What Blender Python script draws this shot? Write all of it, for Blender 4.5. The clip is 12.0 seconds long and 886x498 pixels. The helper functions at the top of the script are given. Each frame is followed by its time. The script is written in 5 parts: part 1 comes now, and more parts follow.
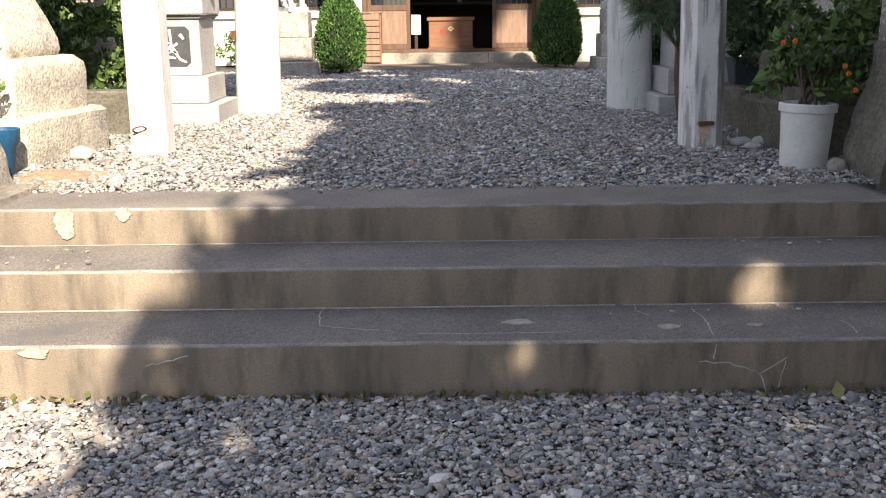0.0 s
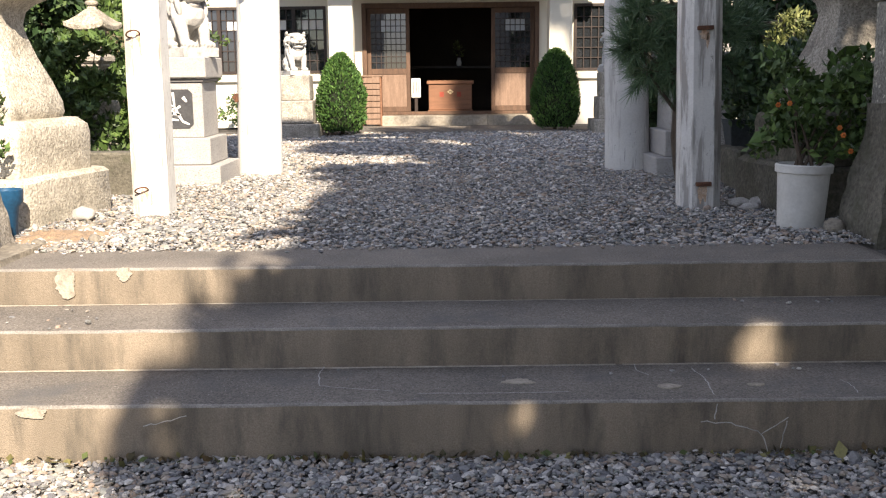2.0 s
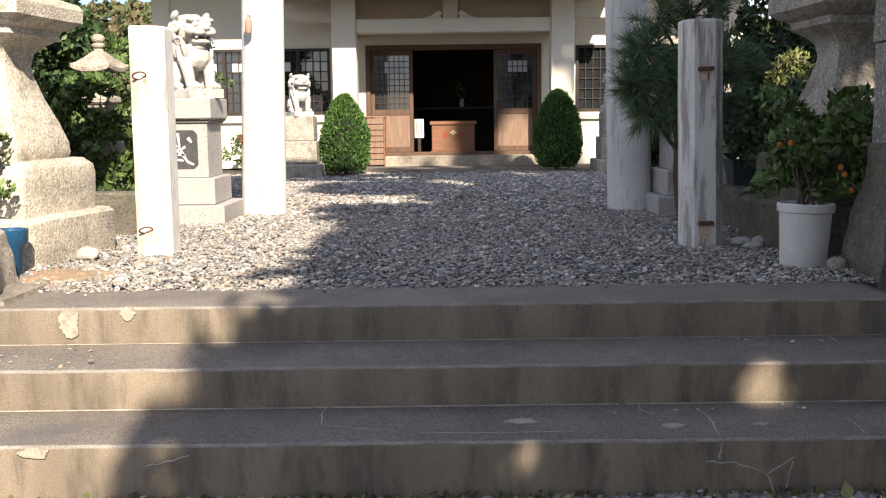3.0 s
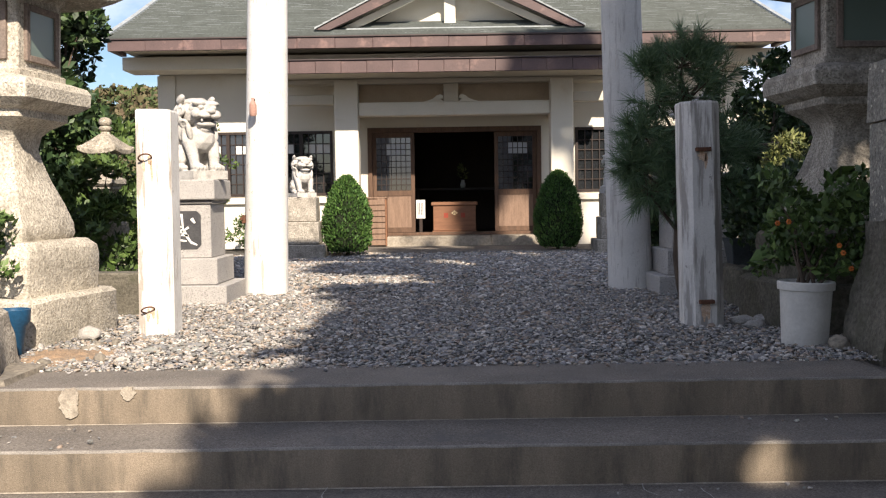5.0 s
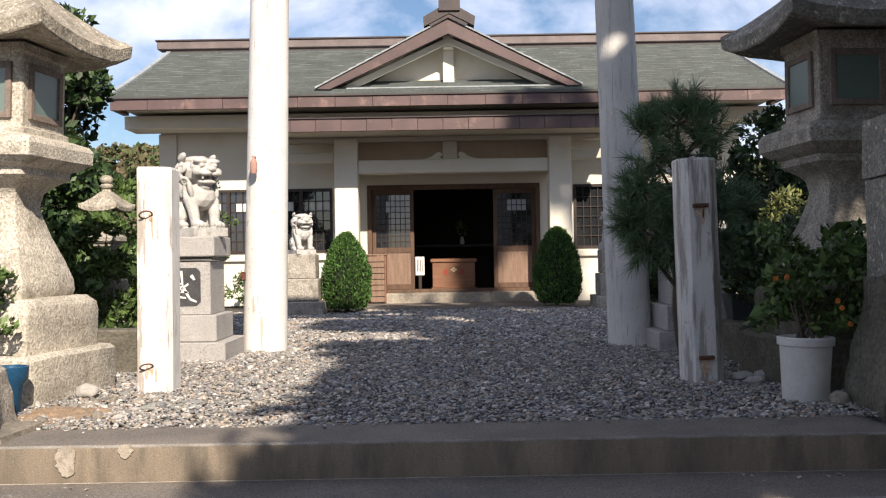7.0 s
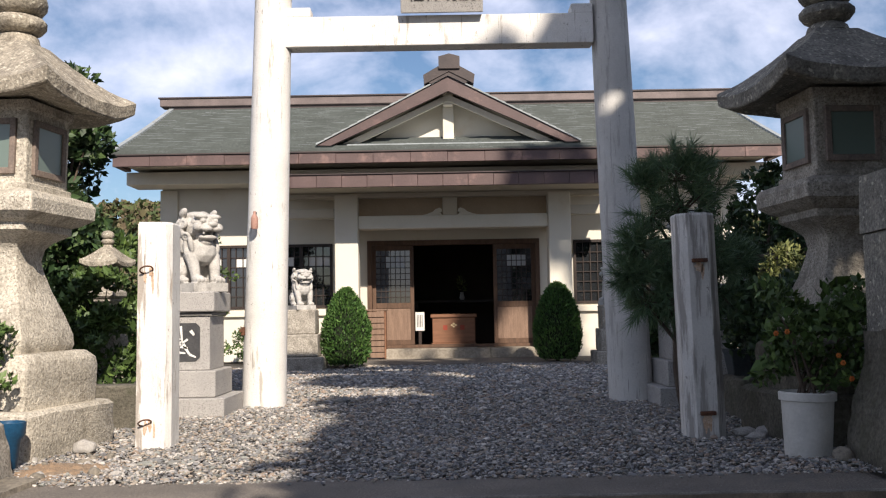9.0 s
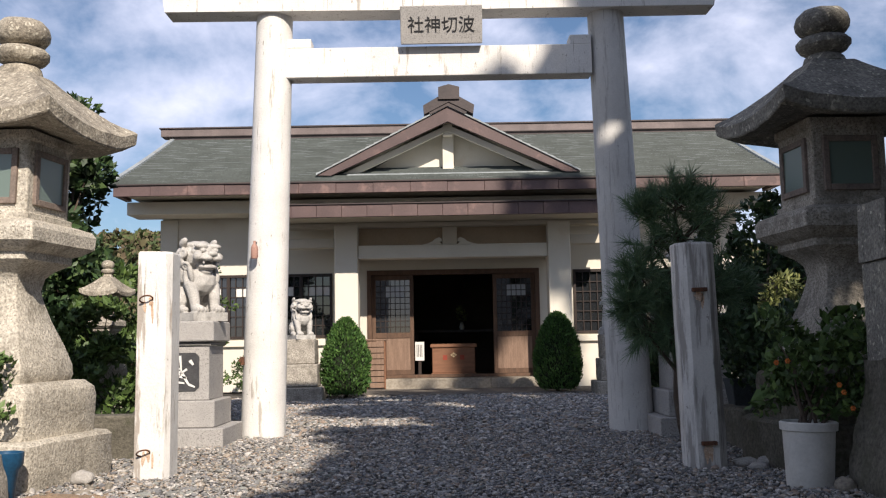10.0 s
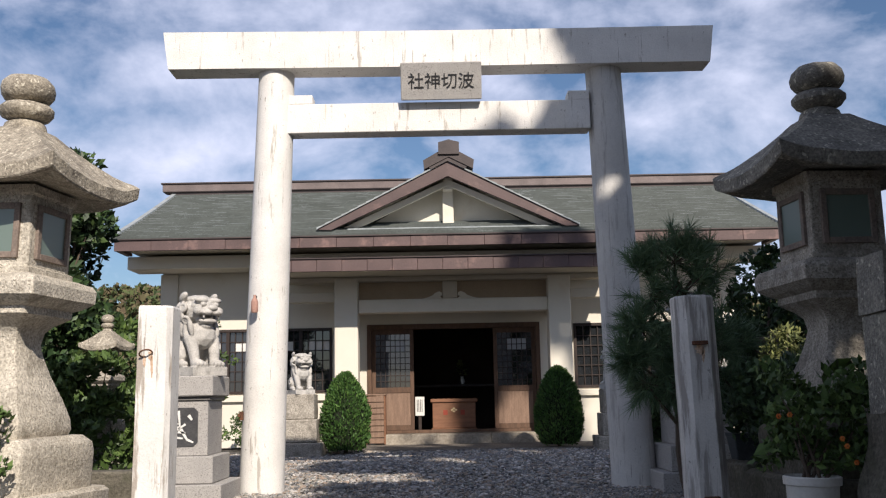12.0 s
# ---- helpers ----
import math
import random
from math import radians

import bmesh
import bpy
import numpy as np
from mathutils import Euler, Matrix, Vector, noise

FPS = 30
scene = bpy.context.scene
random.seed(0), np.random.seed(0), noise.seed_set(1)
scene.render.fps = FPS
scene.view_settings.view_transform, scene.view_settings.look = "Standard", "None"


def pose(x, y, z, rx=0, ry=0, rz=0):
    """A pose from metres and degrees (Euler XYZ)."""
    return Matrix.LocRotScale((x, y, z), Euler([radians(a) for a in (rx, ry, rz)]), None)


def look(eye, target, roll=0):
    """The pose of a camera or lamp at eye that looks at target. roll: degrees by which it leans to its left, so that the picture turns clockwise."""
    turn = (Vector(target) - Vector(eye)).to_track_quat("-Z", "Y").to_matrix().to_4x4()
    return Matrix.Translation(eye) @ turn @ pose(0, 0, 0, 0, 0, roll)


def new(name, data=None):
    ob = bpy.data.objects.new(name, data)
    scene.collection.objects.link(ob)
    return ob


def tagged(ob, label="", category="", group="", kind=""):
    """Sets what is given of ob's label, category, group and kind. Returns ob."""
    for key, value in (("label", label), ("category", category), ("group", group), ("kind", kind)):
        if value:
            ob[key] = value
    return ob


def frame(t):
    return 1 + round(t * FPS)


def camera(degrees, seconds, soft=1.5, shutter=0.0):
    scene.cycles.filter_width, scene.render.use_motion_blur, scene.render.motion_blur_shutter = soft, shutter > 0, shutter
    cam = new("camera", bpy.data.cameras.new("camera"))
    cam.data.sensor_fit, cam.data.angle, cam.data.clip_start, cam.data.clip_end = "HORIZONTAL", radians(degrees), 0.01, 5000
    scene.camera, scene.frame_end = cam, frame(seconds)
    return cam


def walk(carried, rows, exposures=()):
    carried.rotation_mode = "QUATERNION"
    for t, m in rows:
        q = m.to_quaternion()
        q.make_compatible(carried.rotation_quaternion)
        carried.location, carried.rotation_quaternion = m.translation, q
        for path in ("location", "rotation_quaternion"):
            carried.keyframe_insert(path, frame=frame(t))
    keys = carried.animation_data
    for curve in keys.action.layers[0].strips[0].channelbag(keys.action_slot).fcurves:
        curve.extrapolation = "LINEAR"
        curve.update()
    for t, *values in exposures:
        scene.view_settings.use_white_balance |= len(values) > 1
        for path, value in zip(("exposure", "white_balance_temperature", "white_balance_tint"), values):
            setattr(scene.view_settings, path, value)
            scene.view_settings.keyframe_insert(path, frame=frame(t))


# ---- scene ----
# ---- camera: a standing eye that tilts up ----
cam = camera(49.13, 12.0, soft=1.2)
EYE_Z, PITCH, ROLL = 0.866, -1.0, -0.9
TURNS = [
    (0.0, -12.65, -0.093, 0.257), (0.5, -11.86, -0.105, 0.280), (1.0, -11.00, -0.108, 0.316), (1.5, -9.97, -0.077, 0.283),
    (2.0, -9.05, -0.153, 0.257), (2.5, -7.96, -0.160, 0.239), (3.0, -6.69, 0.009, 0.184), (5.0, -1.94, 0.034, 0.049),
    (5.5, -0.90, 0.017, 0.030), (6.0, 0.00, 0.000, 0.000), (6.5, 0.70, -0.049, -0.039), (7.0, 1.43, -0.060, -0.060),
    (9.0, 4.72, -0.118, -0.081), (9.5, 5.58, -0.147, -0.098), (10.0, 6.48, -0.161, -0.106), (10.5, 7.47, -0.174, -0.153),
    (11.0, 8.32, -0.188, -0.164), (11.5, 9.09, -0.201, -0.198), (12.0, 9.69, -0.212, -0.202),
]
EXPOSURES = [(0.0, 1.59, 6600, 11), (2.0, 1.42, 6600, 11), (3.0, 1.25, 6580, 11), (5.0, 0.92, 6470, 12), (7.0, 0.73, 6370, 12), (9.0, 0.50, 6240, 12), (12.0, 0.27, 6090, 12)]


def turned(pitch, yaw, roll):
    return pose(0, 0, 0, 0, 0, yaw) @ pose(0, 0, 0, 90 + pitch + PITCH, 0, 0) @ pose(0, 0, 0, 0, 0, roll + ROLL)


# the eye sits a little above and behind the joint on which the camera tilts
ARM = Vector((0, 0.256, 0.095))
JOINT = Vector((0, 0, EYE_Z)) - turned(0, 0, 0) @ ARM


def camera_pose(pitch, yaw, roll):
    m = turned(pitch, yaw, roll)
    return Matrix.Translation(JOINT + m @ ARM) @ m


walk(cam, [(t, camera_pose(p, y, r)) for t, p, y, r in TURNS], EXPOSURES)

# ---- sky and sun ----
SUN_WAY = Vector((-0.30, 1.0, -0.74))
sun = new("sun", bpy.data.lights.new("sun", "SUN"))
sun.data.energy, sun.data.angle, sun.data.color = 5.0, radians(0.6), (1.0, 0.875, 0.71)
sun.matrix_basis = look(-SUN_WAY * 30, (0, 0, 0))

world = bpy.data.worlds.new("sky")
scene.world = world
world.use_nodes = True
wn, wl = world.node_tree.nodes, world.node_tree.links
back = wn["Background"]
sky = wn.new("ShaderNodeTexSky")
sky.sky_type, sky.sun_disc = "NISHITA", False
sky.sun_elevation, sky.sun_rotation = radians(35), radians(163)
sky.air_density, sky.dust_density, sky.ozone_density = 1.0, 0.5, 3.0
w_coord = wn.new("ShaderNodeTexCoord")
w_map = wn.new("ShaderNodeMapping")
w_map.inputs["Scale"].default_value = (2.3, 2.3, 3.6)
w_map.inputs["Location"].default_value = (0.3, 0.0, 0.55)
w_noise = wn.new("ShaderNodeTexNoise")
w_noise.inputs["Scale"].default_value, w_noise.inputs["Detail"].default_value = 3.1, 9.0
w_noise.inputs["Roughness"].default_value, w_noise.inputs["Distortion"].default_value = 0.56, 0.15
w_ramp = wn.new("ShaderNodeValToRGB")
w_ramp.color_ramp.elements[0].position, w_ramp.color_ramp.elements[1].position = 0.40, 0.74
w_mix = wn.new("ShaderNodeMix")
w_mix.data_type = "RGBA"
w_mix.inputs["B"].default_value = (10.9, 11.0, 12.7, 1)
wl.new(w_coord.outputs["Generated"], w_map.inputs["Vector"])
wl.new(w_map.outputs["Vector"], w_noise.inputs["Vector"])
wl.new(w_noise.outputs["Fac"], w_ramp.inputs["Fac"])
wl.new(w_ramp.outputs["Color"], w_mix.inputs["Factor"])
wl.new(sky.outputs["Color"], w_mix.inputs["A"])
wl.new(w_mix.outputs["Result"], back.inputs["Color"])
back.inputs["Strength"].default_value = 0.069


# ---- materials ----
def surf(name, base, other=None, scale=4.0, rough=0.8, grain=60.0, bump=0.3, stain=None, stain_scale=1.2, stain_amount=0.5,
         metal=0.0, stretch=(1, 1, 1), island=0.0, thing=0.0, detail=0.25, spec=0.3, speck=None, speck_scale=90.0, speck_at=0.62, iso=False):
    """A surface with broad variation, fine grain, optional stains, specks and relief."""
    m = bpy.data.materials.new(name)
    m.use_nodes = True
    n, l = m.node_tree.nodes, m.node_tree.links
    b = n["Principled BSDF"]
    geo = n.new("ShaderNodeNewGeometry")
    mp = n.new("ShaderNodeMapping")
    mp.inputs["Scale"].default_value = stretch
    l.new(geo.outputs["Position"], mp.inputs["Vector"])

    def noise_of(sc, det=5.0, ro=0.6, plain=False):
        t = n.new("ShaderNodeTexNoise")
        t.inputs["Scale"].default_value, t.inputs["Detail"].default_value, t.inputs["Roughness"].default_value = sc, det, ro
        l.new(geo.outputs["Position"] if plain else mp.outputs["Vector"], t.inputs["Vector"])
        return t.outputs["Fac"]

    def ramp(fac, lo, hi):
        r = n.new("ShaderNodeMapRange")
        r.inputs["From Min"].default_value, r.inputs["From Max"].default_value = lo, hi
        l.new(fac, r.inputs["Value"])
        return r.outputs["Result"]

    def mix(fac, a, c, kind="MIX"):
        x = n.new("ShaderNodeMix")
        x.data_type, x.blend_type = "RGBA", kind
        if isinstance(fac, float):
            x.inputs["Factor"].default_value = fac
        else:
            l.new(fac, x.inputs["Factor"])
        for slot, v in (("A", a), ("B", c)):
            if isinstance(v, tuple):
                x.inputs[slot].default_value = (*v, 1)
            else:
                l.new(v, x.inputs[slot])
        return x.outputs["Result"]

    other = other or tuple(v * 0.75 for v in base)
    col = mix(ramp(noise_of(scale), 0.36, 0.66), base, other)
    fine = noise_of(grain, 3.0, 0.6, iso)
    dark = mix(ramp(fine, 0.3, 0.7), tuple([1 - detail] * 3), tuple([1 + detail * 0.6] * 3))
    col = mix(1.0, col, dark, "MULTIPLY")
    if speck:
        col = mix(ramp(noise_of(speck_scale, 1.0), speck_at, speck_at + 0.05), col, speck)
    if stain:
        s = ramp(noise_of(stain_scale, 8.0, 0.68), 0.62 - stain_amount * 0.25, 0.72)
        col = mix(s, col, stain)
    for amount, info in ((island, "island"), (thing, "thing")):
        if amount:
            if info == "island":
                rnd = geo.outputs["Random Per Island"]
            else:
                rnd = n.new("ShaderNodeObjectInfo").outputs["Random"]
            tone = mix(rnd, tuple([1 - amount] * 3), tuple([1 + amount] * 3))
            col = mix(1.0, col, tone, "MULTIPLY")
    l.new(col, b.inputs["Base Color"])
    b.inputs["Roughness"].default_value, b.inputs["Metallic"].default_value = rough, metal
    b.inputs["Specular IOR Level"].default_value = spec
    if bump:
        bp = n.new("ShaderNodeBump")
        bp.inputs["Strength"].default_value, bp.inputs["Distance"].default_value = bump, 0.01
        l.new(fine, bp.inputs["Height"])
        l.new(bp.outputs["Normal"], b.inputs["Normal"])
    return m


def palette(name, colours, rough=0.85, per="island", bump=0.2, grain=120.0, detail=0.2, translucent=0.0):
    """A surface whose pieces each take one of several colours."""
    m = bpy.data.materials.new(name)
    m.use_nodes = True
    n, l = m.node_tree.nodes, m.node_tree.links
    b = n["Principled BSDF"]
    if per == "island":
        rnd = n.new("ShaderNodeNewGeometry").outputs["Random Per Island"]
    else:
        rnd = n.new("ShaderNodeObjectInfo").outputs["Random"]
    r = n.new("ShaderNodeValToRGB")
    r.color_ramp.interpolation = "CONSTANT" if len(colours) > 3 else "LINEAR"
    while len(r.color_ramp.elements) < len(colours):
        r.color_ramp.elements.new(0.5)
    for i, c in enumerate(colours):
        r.color_ramp.elements[i].position = i / len(colours)
    for i, c in enumerate(colours):
        r.color_ramp.elements[i].color = (*c, 1)
    l.new(rnd, r.inputs["Fac"])
    t = n.new("ShaderNodeTexNoise")
    t.inputs["Scale"].default_value, t.inputs["Detail"].default_value = grain, 4.0
    geo = n.new("ShaderNodeNewGeometry")
    l.new(geo.outputs["Position"], t.inputs["Vector"])
    mr = n.new("ShaderNodeMapRange")
    mr.inputs["To Min"].default_value, mr.inputs["To Max"].default_value = 1 - detail * 2, 1 + detail * 2
    l.new(t.outputs["Fac"], mr.inputs["Value"])
    x = n.new("ShaderNodeMix")
    x.data_type, x.blend_type = "RGBA", "MULTIPLY"
    x.inputs["Factor"].default_value = 1.0
    l.new(r.outputs["Color"], x.inputs["A"])
    l.new(mr.outputs["Result"], x.inputs["B"])
    l.new(x.outputs["Result"], b.inputs["Base Color"])
    b.inputs["Roughness"].default_value = rough
    b.inputs["Specular IOR Level"].default_value = 0.3
    if bump:
        bp = n.new("ShaderNodeBump")
        bp.inputs["Strength"].default_value, bp.inputs["Distance"].default_value = bump, 0.004
        l.new(t.outputs["Fac"], bp.inputs["Height"])
        l.new(bp.outputs["Normal"], b.inputs["Normal"])
    return m


def paint_material(name, paint, under, rust, wear=0.5):
    """Old white paint on concrete: patches worn to the grey, streaks that run down."""
    m = surf(name, paint, tuple(v * 0.86 for v in paint), scale=3.0, rough=0.75, grain=70.0, bump=0.35, detail=0.08)
    n, l = m.node_tree.nodes, m.node_tree.links
    b = n["Principled BSDF"]
    old = b.inputs["Base Color"].links[0].from_socket
    geo = n.new("ShaderNodeNewGeometry")
    for stretch, sc, lo, hi, colour in (((9, 9, 0.9), 1.6, 0.63 - wear * 0.12, 0.68 - wear * 0.1, under), ((14, 14, 1.2), 1.1, 0.66, 0.78, rust), ((42, 42, 1.3), 1.0, 0.625, 0.66, tuple(v * 0.75 for v in under)), ((26, 26, 11), 1.0, 0.635, 0.665, tuple(v * 0.9 for v in under))):
        mp = n.new("ShaderNodeMapping")
        mp.inputs["Scale"].default_value = stretch
        mp.inputs["Location"].default_value = (sc, 2 * sc, 3 * sc)
        t = n.new("ShaderNodeTexNoise")
        t.inputs["Scale"].default_value, t.inputs["Detail"].default_value, t.inputs["Roughness"].default_value = sc, 9.0, 0.68
        r = n.new("ShaderNodeMapRange")
        r.inputs["From Min"].default_value, r.inputs["From Max"].default_value = lo, hi
        x = n.new("ShaderNodeMix")
        x.data_type = "RGBA"
        x.inputs["B"].default_value = (*colour, 1)
        l.new(geo.outputs["Position"], mp.inputs["Vector"])
        l.new(mp.outputs["Vector"], t.inputs["Vector"])
        l.new(t.outputs["Fac"], r.inputs["Value"])
        l.new(r.outputs["Result"], x.inputs["Factor"])
        l.new(old, x.inputs["A"])
        old = x.outputs["Result"]
    l.new(old, b.inputs["Base Color"])
    return m


TREAD = surf("concrete_tread", (0.222, 0.196, 0.168), (0.155, 0.138, 0.12), 1.8, 0.9, 110, 0.8, (0.12, 0.115, 0.11), 2.2, 0.35, detail=0.5, speck=(0.42, 0.40, 0.37), speck_scale=150, speck_at=0.70)
RISER = surf("concrete_riser", (0.265, 0.216, 0.162), (0.165, 0.137, 0.104), 1.6, 0.9, 190, 0.5, (0.082, 0.073, 0.06), 3.0, 0.55, stretch=(2.2, 2.2, 0.5), detail=0.26, iso=True)
EDGE = surf("concrete_edge", (0.30, 0.275, 0.245), (0.20, 0.185, 0.165), 6, 0.9, 150, 0.5, detail=0.35)
MORTAR = surf("mortar_patch", (0.40, 0.355, 0.29), (0.27, 0.235, 0.19), 22, 0.9, 120, 0.4)
CRACK = surf("crack_filler", (0.52, 0.50, 0.46), (0.3, 0.29, 0.27), 14, 0.9, 200, 0.3)
GRAVEL = palette("gravel", [(0.234, 0.226, 0.226), (0.345, 0.327, 0.312), (0.160, 0.157, 0.162), (0.289, 0.255, 0.214), (0.407, 0.386, 0.364), (0.203, 0.202, 0.202), (0.357, 0.303, 0.248), (0.530, 0.493, 0.451), (0.246, 0.250, 0.231), (0.296, 0.232, 0.184), (0.185, 0.184, 0.174)], 0.9)
DIRT = surf("dirt", (0.12, 0.11, 0.10), (0.08, 0.075, 0.07), 5, 0.95, 90, 0.8, detail=0.4)
SAND = surf("sandy_soil", (0.34, 0.235, 0.15), (0.24, 0.185, 0.135), 14, 0.95, 120, 0.6, detail=0.35)
WHITE = paint_material("old_white_paint", (0.75, 0.73, 0.70), (0.42, 0.39, 0.35), (0.50, 0.36, 0.22), 0.35)
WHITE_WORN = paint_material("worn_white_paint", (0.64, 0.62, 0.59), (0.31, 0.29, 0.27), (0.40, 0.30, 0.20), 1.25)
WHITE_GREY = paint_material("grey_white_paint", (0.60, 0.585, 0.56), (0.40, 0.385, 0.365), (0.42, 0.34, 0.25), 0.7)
POST_WHITE = paint_material("flaking_white_paint", (0.75, 0.735, 0.71), (0.36, 0.32, 0.28), (0.55, 0.30, 0.15), 0.75)
GRANITE = surf("granite", (0.44, 0.42, 0.40), (0.38, 0.365, 0.35), 5, 0.85, 160, 0.4, detail=0.3, speck=(0.14, 0.135, 0.13), speck_scale=130, speck_at=0.60)
STATUE = surf("statue_granite", (0.54, 0.52, 0.49), (0.42, 0.405, 0.38), 9, 0.85, 110, 0.5, (0.20, 0.19, 0.175), 6, 0.4, detail=0.25)
# lantern stone in several tones: the paler copies carry sunlight in their colour
LANTERN_SUNLIT = surf("sunlit_weathered_stone", (0.62, 0.57, 0.485), (0.47, 0.43, 0.36), 3.5, 0.9, 55, 1.0, (0.22, 0.195, 0.155), 6.0, 0.4, detail=0.45, speck=(0.25, 0.225, 0.18), speck_scale=75, speck_at=0.61)
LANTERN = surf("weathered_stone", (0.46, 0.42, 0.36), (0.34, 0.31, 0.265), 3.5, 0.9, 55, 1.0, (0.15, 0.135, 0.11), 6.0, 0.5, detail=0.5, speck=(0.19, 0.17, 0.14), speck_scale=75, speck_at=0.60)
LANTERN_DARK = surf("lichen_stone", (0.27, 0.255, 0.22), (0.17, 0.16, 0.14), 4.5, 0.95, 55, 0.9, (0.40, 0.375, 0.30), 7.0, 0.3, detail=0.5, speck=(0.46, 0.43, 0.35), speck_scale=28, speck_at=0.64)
LANTERN_ROOF_SUNLIT = surf("sunlit_lichen_stone", (0.43, 0.385, 0.31), (0.27, 0.24, 0.195), 5.5, 0.95, 60, 0.9, (0.12, 0.105, 0.085), 9.0, 0.45, detail=0.5, speck=(0.55, 0.51, 0.42), speck_scale=34, speck_at=0.63)
# mossy rock, also darkened to stand for shade on the right
ROCK_DARK = surf("mossy_shade_rock", (0.155, 0.14, 0.112), (0.095, 0.087, 0.068), 4, 0.95, 40, 1.0, (0.075, 0.075, 0.05), 6, 0.5, detail=0.45)
DUSTY = surf("dusty_white_plastic", (0.58, 0.565, 0.53), (0.50, 0.485, 0.45), 7, 0.6, 60, 0.05, (0.36, 0.34, 0.30), 5, 0.3, detail=0.08)
ROCK = surf("rough_rock", (0.32, 0.28, 0.225), (0.20, 0.18, 0.15), 4, 0.95, 40, 1.0, (0.11, 0.10, 0.085), 6, 0.5, detail=0.4)
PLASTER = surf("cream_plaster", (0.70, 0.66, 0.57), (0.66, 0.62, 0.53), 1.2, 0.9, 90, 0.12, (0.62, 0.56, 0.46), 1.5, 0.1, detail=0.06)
# the cream plaster in a darker tone, for soffits and porch parts
PLASTER_DIM = surf("darker_cream_plaster", (0.56, 0.515, 0.425), (0.52, 0.475, 0.39), 1.2, 0.9, 90, 0.12, detail=0.06)
COPPER = surf("brown_copper", (0.118, 0.077, 0.073), (0.085, 0.056, 0.054), 2.0, 0.55, 40, 0.15, (0.24, 0.15, 0.13), 2.2, 0.2, thing=0.09, detail=0.15, spec=0.4)
COPPER_GREY = surf("greyed_copper", (0.185, 0.148, 0.14), (0.13, 0.105, 0.10), 2.5, 0.6, 40, 0.15, (0.10, 0.085, 0.08), 1.6, 0.3, detail=0.2)
COPPER_DARK = surf("dark_copper", (0.075, 0.058, 0.055), (0.05, 0.04, 0.04), 3, 0.5, 40, 0.15, detail=0.2)
VERDIGRIS_LIP_SHADE = surf("verdigris_lip_shade", (0.085, 0.097, 0.092), (0.062, 0.071, 0.066), 2, 0.7, 30, 0.2)
VERDIGRIS = surf("verdigris_roof", (0.345, 0.375, 0.385), (0.265, 0.29, 0.30), 1.4, 0.7, 22, 0.2, (0.20, 0.185, 0.15), 1.1, 0.2, stretch=(0.8, 3, 3), island=0.1, detail=0.25)
WOOD = surf("brown_wood", (0.14, 0.083, 0.054), (0.09, 0.054, 0.036), 3, 0.65, 30, 0.3, stretch=(6, 6, 0.7), detail=0.3)
WOOD_PALE = surf("faded_wood", (0.27, 0.18, 0.13), (0.19, 0.125, 0.09), 3, 0.75, 40, 0.3, stretch=(7, 7, 0.7), detail=0.3)
WOOD_BOX = surf("reddish_wood", (0.235, 0.115, 0.065), (0.165, 0.08, 0.045), 3, 0.55, 40, 0.2, stretch=(0.8, 5, 6), detail=0.25)
WOOD_DARK = surf("dark_frame", (0.045, 0.032, 0.027), (0.03, 0.022, 0.02), 5, 0.5, 50, 0.1)
PAPER = surf("white_paper", (0.72, 0.71, 0.68), (0.66, 0.65, 0.62), 6, 0.9, 60, 0.05, detail=0.04)
INK = surf("black_ink", (0.022, 0.022, 0.025), (0.03, 0.03, 0.032), 8, 0.7, 60, 0.1)
RUST = surf("rusted_iron", (0.17, 0.075, 0.04), (0.09, 0.045, 0.03), 25, 0.85, 120, 0.5, detail=0.4)
INTERIOR = surf("interior_gloom", (0.05, 0.035, 0.026), (0.035, 0.025, 0.02), 2, 0.8, 30, 0.1)
GOLD = surf("gilt_paint", (0.72, 0.58, 0.36), (0.6, 0.47, 0.28), 30, 0.5, 80, 0.05)
TAN = surf("tan_plaster", (0.40, 0.315, 0.225), (0.35, 0.275, 0.195), 2, 0.9, 60, 0.15, detail=0.1)


def glass_material(name, colour=(0.02, 0.022, 0.025), rough=0.03):
    m = bpy.data.materials.new(name)
    m.use_nodes = True
    b = m.node_tree.nodes["Principled BSDF"]
    b.inputs["Base Color"].default_value = (*colour, 1)
    b.inputs["Roughness"].default_value = rough
    b.inputs["Specular IOR Level"].default_value = 1.0
    return m


PANE = glass_material("window_glass")
PANE_SKY = glass_material("sky_reflection_glass", (0.42, 0.44, 0.47), 0.3)
PANE_MILK = glass_material("frosted_green_glass", (0.14, 0.185, 0.16), 0.35)


# ---- mesh helpers ----
def link_mesh(name, bm, material, smooth=False):
    me = bpy.data.meshes.new(name)
    bm.normal_update()
    bm.to_mesh(me)
    bm.free()
    mats = material if isinstance(material, (list, tuple)) else [material]
    for m in mats:
        me.materials.append(m)
    if smooth:
        me.shade_smooth()
        me.set_sharp_from_angle(angle=radians(38))
    return new(name, me)


def part(name, bm, material, parent, label="", smooth=False):
    ob = link_mesh(name, bm, material, smooth)
    ob.parent = parent
    if label:
        tagged(ob, label)
    return ob


def share(name, source, parent, m):
    """Another part on the same mesh."""
    ob = new(name, source.data)
    ob.parent = parent
    ob.matrix_basis = m
    return ob


def thing(name, label, category, place=None, group="", kind=""):
    ob = new(name)
    ob.empty_display_size = 0.2
    if place is not None:
        ob.matrix_basis = place
    return tagged(ob, label, category, group, kind)


